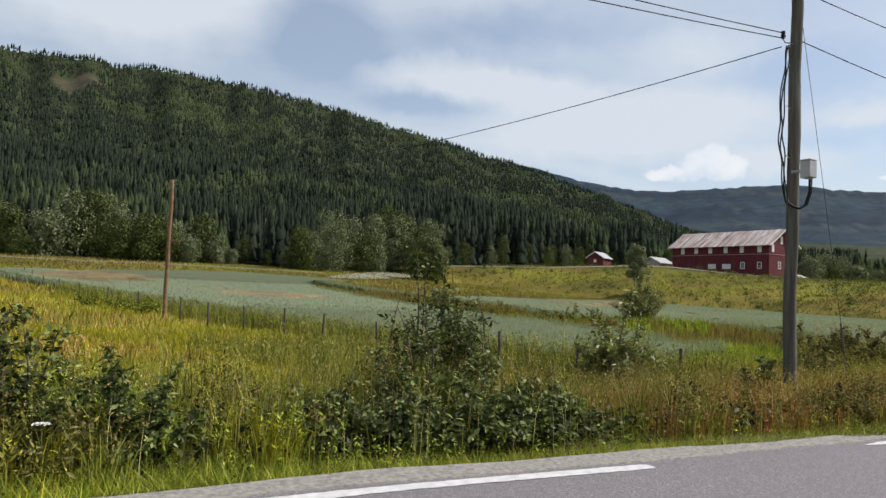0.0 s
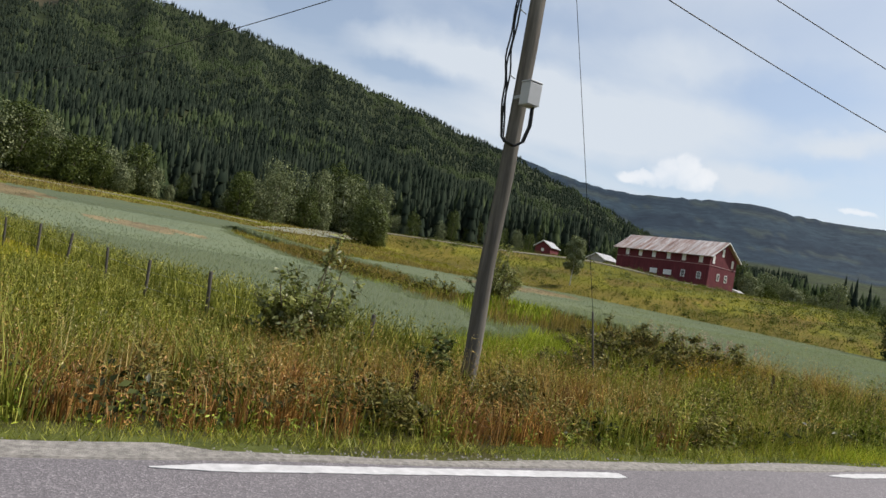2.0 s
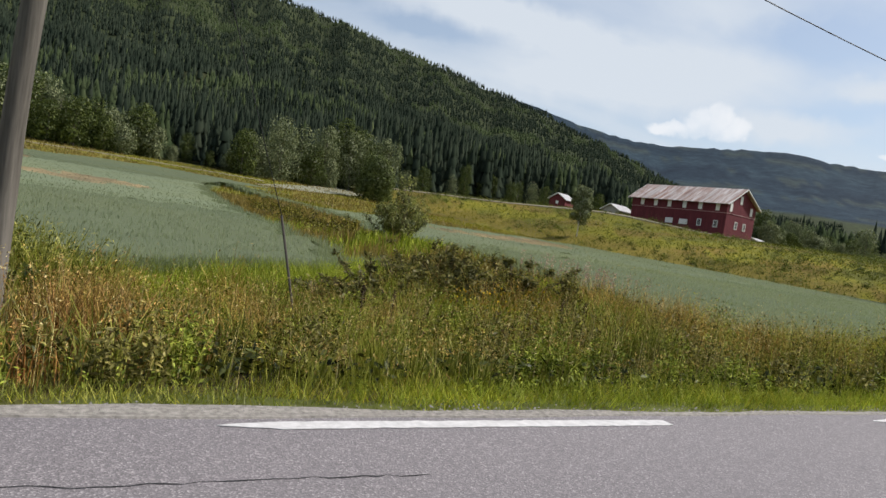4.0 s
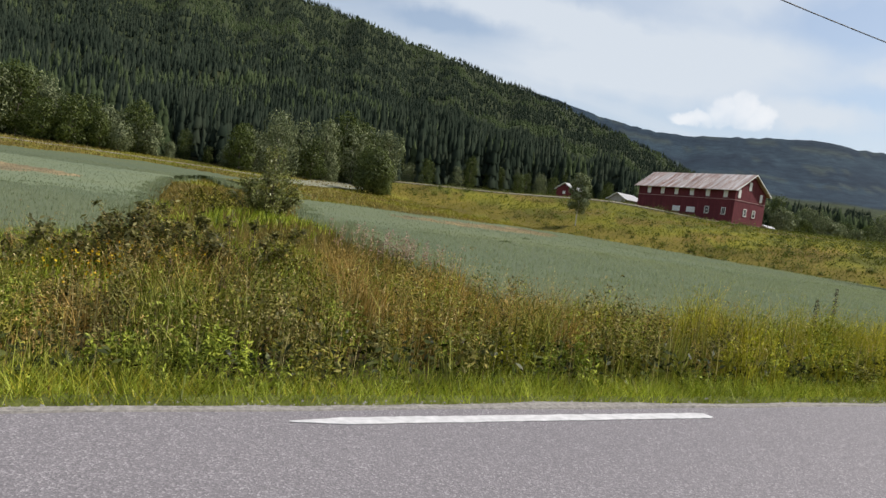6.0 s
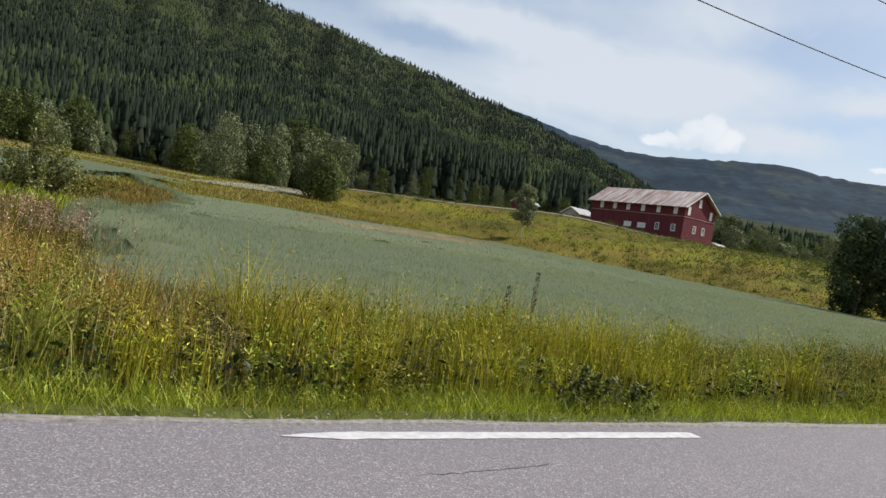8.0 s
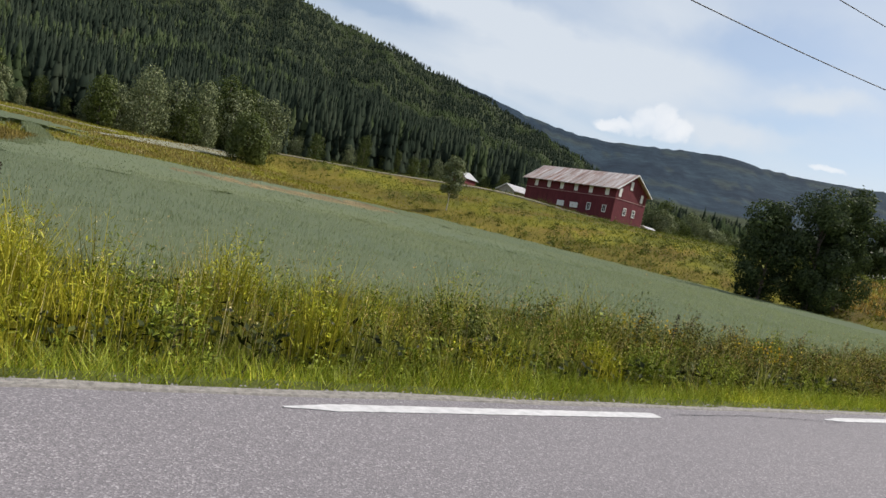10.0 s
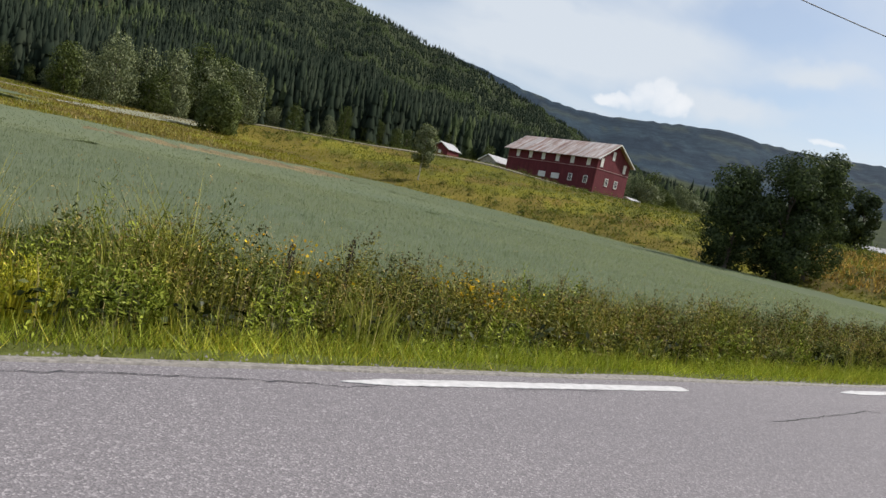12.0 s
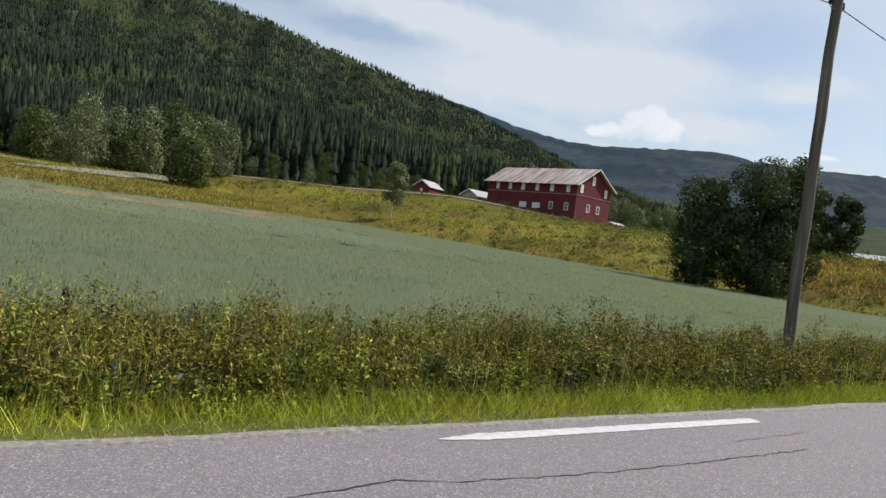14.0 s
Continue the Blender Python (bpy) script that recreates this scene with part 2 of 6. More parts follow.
M = {}
M["asphalt"] = asphalt_mat()
M["paint"] = plain_mat("worn_road_paint", (0.50, 0.49, 0.485), 0.65, 0, 0.2, 14, 0.25)
M["crack"] = plain_mat("crack_filler", (0.02, 0.02, 0.02), 0.7, 0, 0.3, 20)
M["gravel"] = plain_mat("shoulder_gravel", (0.25, 0.232, 0.208), 0.95, 0, 0.4, 24, 0.8)
M["stone"] = plain_mat("grey_pebbles", (0.20, 0.19, 0.18), 0.9, 0, 0.35, 9, 0.3)
M["ground"] = ground_mat()
M["red"] = red_boards()
M["roof"] = rusty_roof()
M["white"] = plain_mat("white_trim_paint", (0.72, 0.71, 0.69), 0.6, 0, 0.08, 2, 0.05)
M["belt"] = plain_mat("faded_pink_board", (0.42, 0.27, 0.27), 0.7, 0, 0.15, 2, 0.05)
M["whiteroof"] = plain_mat("pale_sheet_roof", (0.36, 0.355, 0.36), 0.5, 0, 0.15, 1, 0.05)
M["pane"] = plain_mat("dark_window_pane", (0.015, 0.017, 0.02), 0.15, 0, 0.2, 1, 0)
M["concrete"] = plain_mat("old_plaster", (0.36, 0.34, 0.32), 0.9, 0, 0.2, 1.0)
M["pole"] = old_wood()
M["brownpole"] = plain_mat("brown_pole_wood", (0.20, 0.12, 0.07), 0.85, 0, 0.35, 5, 0.4)
M["post"] = plain_mat("grey_post_wood", (0.075, 0.066, 0.056), 0.9, 0, 0.35, 8, 0.4)
M["cable"] = plain_mat("black_cable", (0.012, 0.012, 0.013), 0.5, 0, 0.1, 5, 0)
M["steel"] = plain_mat("galvanised_steel", (0.35, 0.36, 0.37), 0.45, 0.8, 0.15, 12, 0.1)
M["box"] = plain_mat("grey_box_plastic", (0.42, 0.43, 0.44), 0.5, 0, 0.06, 5, 0.05)
M["tape"] = plain_mat("orange_marking", (0.30, 0.14, 0.06), 0.6, 0, 0.1, 5, 0)
M["bark"] = plain_mat("grey_brown_bark", (0.11, 0.09, 0.075), 0.9, 0, 0.4, 5, 0.6)
M["birchbark"] = plain_mat("pale_bark", (0.42, 0.40, 0.37), 0.8, 0, 0.4, 3, 0.4)
M["twig"] = plain_mat("shrub_twig", (0.10, 0.075, 0.05), 0.9, 0, 0.3, 12, 0.2)
M["shortgrass"] = leaf_mat("short_verge_grass", (0.17, 0.235, 0.016), (0.265, 0.335, 0.026), (0.37, 0.41, 0.065), 0.9, 0.35)
M["tallgreen"] = leaf_mat("tall_green_grass", (0.13, 0.16, 0.022), (0.21, 0.235, 0.035), (0.33, 0.33, 0.08), 1.1, 0.2, 0.012)
M["straw"] = leaf_mat("pale_straw", (0.32, 0.25, 0.10), (0.44, 0.36, 0.16), (0.56, 0.48, 0.24), 0.9, 0.2)
M["yellowgrass"] = leaf_mat("yellow_green_grass", (0.23, 0.23, 0.016), (0.345, 0.325, 0.026), (0.46, 0.41, 0.06), 0.9, 0.25, 0.012)
M["drygrass"] = leaf_mat("dry_seeding_grass", (0.26, 0.15, 0.035), (0.38, 0.235, 0.062), (0.50, 0.35, 0.12), 0.9, 0.25, 0.02)
M["meadow"] = leaf_mat("meadow_grass", (0.25, 0.25, 0.018), (0.37, 0.345, 0.028), (0.48, 0.42, 0.06), 0.22, 0.45, 0.012, 0.66, 1.25, vary=0.3)
M["weedleaf"] = leaf_mat("weed_leaves", (0.06, 0.08, 0.018), (0.095, 0.12, 0.026), (0.16, 0.18, 0.05), 0.9, 0.12, 0.012)
M["brownweed"] = leaf_mat("seeded_weed_tops", (0.07, 0.045, 0.02), (0.12, 0.08, 0.035), (0.19, 0.14, 0.065), 0.9, 0.2)
M["yellowflower"] = leaf_mat("yellow_flower_heads", (0.45, 0.24, 0.01), (0.6, 0.36, 0.012), (0.7, 0.46, 0.02), 1.0, 0.3)
M["oats"] = leaf_mat("green_oats", (0.156, 0.188, 0.118), (0.170, 0.202, 0.129), (0.186, 0.220, 0.143), 0.05, 0.3, 0.012, 0.93, 1.08, vary=0.25)
M["willow"] = leaf_mat("willow_leaves", (0.05, 0.075, 0.02), (0.09, 0.125, 0.035), (0.20, 0.235, 0.085), 0.8, 0.25, 0.018)
M["paleleaf"] = leaf_mat("pale_shrub_leaves", (0.15, 0.175, 0.055), (0.22, 0.245, 0.085), (0.32, 0.335, 0.14), 0.8, 0.4, 0.03)
M["broadleaf"] = leaf_mat("broadleaf_crown", (0.045, 0.065, 0.016), (0.07, 0.095, 0.026), (0.115, 0.14, 0.045), 0.12, 0.3, vary=0.25)
M["darkleaf"] = leaf_mat("dark_alder_leaves", (0.036, 0.052, 0.024), (0.052, 0.074, 0.033), (0.09, 0.118, 0.052), 0.2, 0.26, vary=0.25)
M["spruce"] = forest_mat("spruce_needles", (0.020, 0.029, 0.021), (0.031, 0.043, 0.031), (0.050, 0.063, 0.044), 0.11, 0.012)
# very dark leaf colour: shade deep among the verge weeds painted in
M["shadeleaf"] = leaf_mat("shade_dark_leaves", (0.022, 0.03, 0.009), (0.036, 0.046, 0.013), (0.06, 0.07, 0.022), 0.9, 0.05, 0.015)
M["rustgrass"] = leaf_mat("rusty_grass", (0.19, 0.085, 0.023), (0.30, 0.142, 0.042), (0.42, 0.235, 0.08), 0.9, 0.2, 0.02)
M["darkseed"] = leaf_mat("dark_seed_spike", (0.022, 0.014, 0.009), (0.04, 0.026, 0.016), (0.065, 0.045, 0.025), 0.9, 0.1)
M["brownleaf"] = leaf_mat("brown_green_weed_leaves", (0.10, 0.10, 0.024), (0.15, 0.142, 0.038), (0.23, 0.205, 0.07), 0.9, 0.12, 0.012)
M["pinkflower"] = leaf_mat("pink_flower_spikes", (0.36, 0.22, 0.21), (0.44, 0.28, 0.26), (0.50, 0.35, 0.31), 1.0, 0.35)
M["scrub"] = leaf_mat("bank_scrub_leaves", (0.06, 0.078, 0.018), (0.09, 0.112, 0.026), (0.14, 0.16, 0.045), 0.2, 0.35, vary=0.25)
M["oliveweed"] = leaf_mat("olive_weed_leaves", (0.08, 0.086, 0.013), (0.135, 0.135, 0.02), (0.24, 0.22, 0.04), 0.9, 0.08, 0.012)
M["stripgrass"] = leaf_mat("strip_grass", (0.13, 0.105, 0.028), (0.19, 0.15, 0.042), (0.29, 0.22, 0.075), 0.3, 0.4, vary=0.25)
M["stubble"] = plain_mat("pale_stubble", (0.205, 0.205, 0.145), 0.95, 0, 0.2, 0.4, 0.4)
M["trackgravel"] = plain_mat("track_gravel", (0.20, 0.178, 0.125), 0.95, 0, 0.3, 2, 0.4)
M["edgeleaf"] = leaf_mat("wood_edge_leaves", (0.10, 0.122, 0.066), (0.155, 0.182, 0.098), (0.235, 0.262, 0.145), 0.03, 0.2, 0.012, 0.6, 1.35, vary=0.25)
M["willowcrown"] = leaf_mat("willow_crown", (0.06, 0.08, 0.026), (0.09, 0.115, 0.04), (0.135, 0.165, 0.062), 0.15, 0.3, vary=0.25)
M["yellowweed"] = leaf_mat("yellow_green_weed_leaves", (0.175, 0.215, 0.012), (0.285, 0.315, 0.019), (0.42, 0.41, 0.04), 1.0, 0.2, 0.012)
M["greenweed"] = leaf_mat("fresh_weed_leaves", (0.10, 0.145, 0.015), (0.17, 0.22, 0.024), (0.28, 0.32, 0.05), 1.0, 0.15, 0.012)
M["bankgrass"] = leaf_mat("bank_yellow_grass", (0.15, 0.148, 0.014), (0.19, 0.182, 0.018), (0.235, 0.215, 0.026), 0.12, 0.25, 0.01, 0.7, 1.25, vary=0.2)
M["bankgreen"] = leaf_mat("bank_green_tussock", (0.10, 0.108, 0.016), (0.13, 0.135, 0.02), (0.165, 0.165, 0.028), 0.12, 0.25, 0.01, 0.7, 1.25, vary=0.2)
M["fenceweed"] = leaf_mat("fence_weed_leaves", (0.11, 0.13, 0.02), (0.19, 0.21, 0.032), (0.30, 0.29, 0.07), 0.8, 0.25, 0.025)
M["brambleleaf"] = leaf_mat("bramble_leaves", (0.085, 0.088, 0.03), (0.135, 0.135, 0.048), (0.22, 0.205, 0.085), 0.8, 0.35)
M["oatears"] = leaf_mat("pale_oat_ears", (0.19, 0.225, 0.145), (0.225, 0.26, 0.175), (0.27, 0.305, 0.215), 0.05, 0.55, 0.012, 0.93, 1.08, vary=0.2)
M["tan"] = leaf_mat("lodged_tan_oats", (0.23, 0.19, 0.115), (0.265, 0.215, 0.13), (0.30, 0.245, 0.155), 0.3, 0.3, vary=0.25)
M["hillbroad"] = forest_mat("hillside_birches", (0.036, 0.053, 0.026), (0.056, 0.076, 0.038), (0.085, 0.107, 0.055), 0.13, 0.02)

# ---------------------------------------------------------------- mesh helpers


def part(name, bm, material, parent=None, label=""):
    me = bpy.data.meshes.new(name)
    bm.to_mesh(me)
    bm.free()
    ob = new(name, me)
    me.materials.append(material)
    if parent is not None:
        ob.parent = parent
    if label:
        ob["label"] = label
    return ob


def np_mesh(name, v, tris, material, smooth=False):
    """A mesh object from arrays of places and triangles."""
    v, tris = np.asarray(v, np.float32), np.asarray(tris, np.int32)
    me = bpy.data.meshes.new(name)
    me.vertices.add(len(v))
    me.vertices.foreach_set("co", v.ravel())
    me.loops.add(tris.size)
    me.loops.foreach_set("vertex_index", tris.ravel())
    me.polygons.add(len(tris))
    k = tris.shape[1]
    me.polygons.foreach_set("loop_start", np.arange(0, tris.size, k, dtype=np.int32))
    me.polygons.foreach_set("loop_total", np.full(len(tris), k, np.int32))
    if smooth:
        me.polygons.foreach_set("use_smooth", np.ones(len(tris), bool))
    me.update(calc_edges=True)
    me.materials.append(material)
    return new(name, me)


def join(parts):
    vs, ts, n = [], [], 0
    for v, t in parts:
        vs.append(v), ts.append(t + n)
        n += len(v)
    return np.concatenate(vs), np.concatenate(ts)


def add_box(bm, x0, x1, y0, y1, z0, z1, bevel=0.0, m=None):
    r = bmesh.ops.create_cube(bm, size=1)
    mat = Matrix.Translation(((x0 + x1) / 2, (y0 + y1) / 2, (z0 + z1) / 2)) @ Matrix.Diagonal((x1 - x0, y1 - y0, z1 - z0, 1))
    bmesh.ops.transform(bm, matrix=(m @ mat) if m else mat, verts=r["verts"])
    if bevel:
        es = list({e for v in r["verts"] for e in v.link_edges})
        bmesh.ops.bevel(bm, geom=es, offset=bevel, segments=2, affect="EDGES", profile=0.5)
    return bm


def box_bm(*a, **k):
    return add_box(bmesh.new(), *a, **k)


def add_tube(bm, pts, radii, sides=10, caps=True):
    pts = [Vector(p) for p in pts]
    if isinstance(radii, (int, float)):
        radii = [radii] * len(pts)
    rings, ref = [], None
    for i, p in enumerate(pts):
        d = (pts[min(i + 1, len(pts) - 1)] - pts[max(i - 1, 0)]).normalized()
        if ref is None:
            ref = d.orthogonal().normalized()
        s = (ref - d * ref.dot(d)).normalized()
        ref, q = s, d.cross(s)
        rings.append([bm.verts.new(p + (s * math.cos(a) + q * math.sin(a)) * radii[i]) for a in (2 * math.pi * k / sides for k in range(sides))])
    for a, b in zip(rings, rings[1:]):
        for k in range(sides):
            f = bm.faces.new((a[k], a[(k + 1) % sides], b[(k + 1) % sides], b[k]))
            f.smooth = True
    if caps:
        bm.faces.new(rings[0][::-1]), bm.faces.new(rings[-1])
    return bm


def tube_bm(*a, **k):
    return add_tube(bmesh.new(), *a, **k)


def np_tube(pts, radii, sides=5):
    """A tapered tube as arrays."""
    pts, radii = np.asarray(pts, float), np.asarray(radii, float)
    n = len(pts)
    d = np.gradient(pts, axis=0)
    d /= np.linalg.norm(d, axis=1, keepdims=True) + 1e-9
    ref = np.array([0.31, 0.95, 0.1])
    s = np.cross(d, ref)
    s /= np.linalg.norm(s, axis=1, keepdims=True) + 1e-9
    q = np.cross(d, s)
    a = np.arange(sides) * 2 * np.pi / sides
    v = pts[:, None] + radii[:, None, None] * (np.cos(a)[None, :, None] * s[:, None] + np.sin(a)[None, :, None] * q[:, None])
    t = []
    for i in range(n - 1):
        for k in range(sides):
            a0, a1, b0, b1 = i * sides + k, i * sides + (k + 1) % sides, (i + 1) * sides + k, (i + 1) * sides + (k + 1) % sides
            t += [(a0, a1, b1), (a0, b1, b0)]
    return v.reshape(-1, 3), np.array(t)


# ---------------------------------------------------------------- the lie of the land


def sstep(a, b, x):
    t = np.clip((np.asarray(x, float) - a) / (b - a), 0, 1)
    return t * t * (3 - 2 * t)


def crop_top(x, y):
    """Height of the standing oats' tops."""
    y = np.clip(y, 0, 185)
    return -0.05 - 0.0147 * np.clip(x - 40, 0, 100) + 0.014 * y + 6e-5 * y**2 + 6e-7 * y**3


def road_rise(x):
    """The road comes down a little from its first metres."""
    return np.interp(x, [1, 3, 6, 9, 12], [0.10, 0.07, 0.055, 0.01, 0.0])


def wood_foot(az):
    """How far off the wood begins, by compass degrees."""
    return np.interp(az, [-16, 0, 8, 14, 18, 24, 34, 42, 62], [168, 165, 167, 173, 185, 193, 234, 222, 226])


def bank_foot(y):
    return 105 - 0.17 * (y - 15)


OATS = 0.8
# skyline of the wooded hillside and of the far mountain: compass degrees, height in degrees
HILL_AZ = np.array([-180, -120, -60, -20, -6, 2, 10, 18, 28, 35, 40, 44, 48, 52, 56, 62, 75, 120, 180.0])
HILL_EL = np.array([5, 6, 10, 14.7, 15.4, 15.65, 15.3, 14.1, 11.65, 9.65, 7.75, 6.2, 4.7, 3.3, 2.0, 0.8, 0, 0, 5.0])
FAR_AZ = np.array([-180, -60, 0, 30, 34, 38, 42, 45, 50, 54, 56, 58, 60, 65, 75, 90, 130, 180.0])
FAR_EL = np.array([5, 4, 4, 11.2, 10.6, 9.5, 8.8, 8.6, 8.9, 9.0, 8.6, 8.35, 8.2, 8.0, 7.3, 6.6, 5.5, 5.0])
CX, CY = 22.0, -2.0


def land(x, y):
    x, y = np.asarray(x, float), np.asarray(y, float)
    field = crop_top(np.minimum(x, bank_foot(np.clip(y, 0, 190))), y) - OATS
    d = x - bank_foot(np.clip(y, -40, 190))
    rise = np.where(d > 0, 7.6 * (1 - np.exp(-np.maximum(d, 0) / 24)), 0)
    rise = rise - 0.03 * np.clip(d - 62, 0, 120)
    crest = 2.0 * (sstep(104, 132, y) - sstep(142, 168, y)) * sstep(22, 46, d)
    back = ((x - 86) * 4.2 + (y - 176) * 3.2) / 5.28
    fall = 0.2 * np.clip(back - 2, 0, 13) * sstep(70, 100, y) * sstep(215, 190, y)
    z = field + rise * sstep(-30, 20, y) + crest - fall
    z = z + 0.5 * np.exp(-(((x - 18.6) / 3.6) ** 2 + ((y - 7.2) / 2.6) ** 2)) + 0.85 * np.exp(-(((x - 21.5) / 3.2) ** 2 + ((y - 17) / 6.5) ** 2))
    verge = -0.02 - 0.16 * sstep(0.45, 1.3, y) - 0.25 * sstep(1.3, 3.0, y)
    z = np.where(y < 7, verge + (z - verge) * sstep(2.5, 7, y), z)
    z = np.where(y < 0.45, -0.06, z)
    z = np.where(y < -8.4, -0.06 - 0.5 * sstep(-8.4, -11, y), z)
    z = z + road_rise(x) * sstep(9, 2, y)
    r = np.hypot(x - CX, y - CY)
    az = np.degrees(np.arctan2(x - CX, y - CY))
    wob = 1 + 0.05 * np.sin(az * 0.9) + 0.03 * np.sin(az * 2.3 + 1)
    el, r1 = np.interp(az, HILL_AZ, HILL_EL), 1650.0 * wob
    r0 = np.interp(az, [-180, -40, 0, 20, 32, 45, 60, 180], [160, 190, 205, 205, 250, 300, 330, 300])
    t = np.clip((r - r0) / (r1 - r0), 0, 1.0)
    hill = np.tan(np.radians(el * t**0.62)) * np.minimum(r, r1) * (1 - 0.0002 * np.clip(r - r1, 0, 2000))
    el2, r3 = np.interp(az, FAR_AZ, FAR_EL), 3600.0
    t2 = np.clip((r - 700) / (r3 - 700), 0, 1.0)
    spur = (np.sin(az * 0.75 + r / 900) + 0.6 * np.sin(az * 1.3 - r / 800 + 1)) * np.sin(np.pi * np.clip(t2, 0, 1)) * 0.09
    far = np.tan(np.radians(el2 * t2**0.8 + spur + 0.02 * np.sin(az * 5.1) * t2)) * np.minimum(r, r3)
    lumps = (4 * np.sin(x / 61 + 1.3) * np.sin(y / 47) + 2.5 * np.sin(x / 23) * np.sin(y / 29 + 2)) * sstep(2300, 1500, r)
    up = np.maximum(hill, far)
    up = up + lumps * sstep(3, 40, up)
    rough = 2.5 * np.sin(x / 17.3 + 0.7) * np.sin(y / 13.1) + 2 * np.sin(az * 31) + 1.8 * np.sin(az * 53 + 1)
    return z + np.maximum(0, up) + rough * sstep(1900, 2400, r)


# plan of the growth
def fence_x(y):
    return 10.6 - 0.26 * (np.asarray(y, float) - 4.5)


def strip_left(y):
    """Right-hand edge of the first oat field; it swings round behind the second."""
    y = np.asarray(y, float)
    return np.interp(y, [5, 14, 18, 40, 75, 98, 106, 118], [16.1, 17.3, 17.7, 19.6, 23.5, 30, 42, 60]) + 0.25 * np.sin(y * 0.9) + 0.12 * np.sin(y * 2.7)


def strip_right(y):
    """Left-hand edge of the second oat field."""
    y = np.asarray(y, float)
    return np.interp(y, [14, 22, 45, 60], [23.0, 24.0, 29.6, 31.0]) + 0.3 * np.sin(y * 0.8) + 0.12 * np.sin(y * 2.9)


def crop_front(x):
    """The near edge of the oats."""
    x = np.asarray(x, float)
    return 4.7 + 0.3 * np.sin(x / 7) + 0.2 * np.sin(x / 2.9 + 1) + 1.7 * sstep(31, 23, x)


def crop_back(x):
    """The far edge of the second field."""
    x = np.asarray(x, float)
    return np.interp(x, [28, 46, 67, 80, 87, 105], [60, 65, 78, 82, 75, 49.0]) + 0.8 * np.sin(x * 0.5)


def first_back(x):
    """The far edge of the first field."""
    x = np.asarray(x, float)
    return np.interp(x, [-12, 2, 7, 14, 25, 34, 42], [95, 106, 111, 119, 125, 116, 106]) + 0.8 * np.sin(x * 0.6)


def in_oats(x, y):
    x, y = np.asarray(x, float), np.asarray(y, float)
    a = (x > fence_x(y) + 0.8) & (x < strip_left(y)) & (y > 7.2 + 0.5 * (x - 9) + 0.3 * np.sin(x * 1.9)) & (y < first_back(x))
    b = (x > strip_right(y)) & (x < bank_foot(y)) & (y > crop_front(x)) & (y < crop_back(x))
    return a | b


def patchy(x, y, s, seed=0.0):
    """Smooth uneven pattern from 0 to 1 over the plan."""
    u = np.sin(x / s + seed) + np.sin(y / s * 1.3 + 2 * seed + 1) + np.sin((x + y) / s * 0.6 + seed * 3) + 0.7 * np.sin(x / s * 2.7 + seed + y / s * 1.9) + 0.5 * np.sin(x / s * 5.1 - y / s * 4.3 + seed)
    return np.clip(0.5 + u / 5.5, 0, 1)


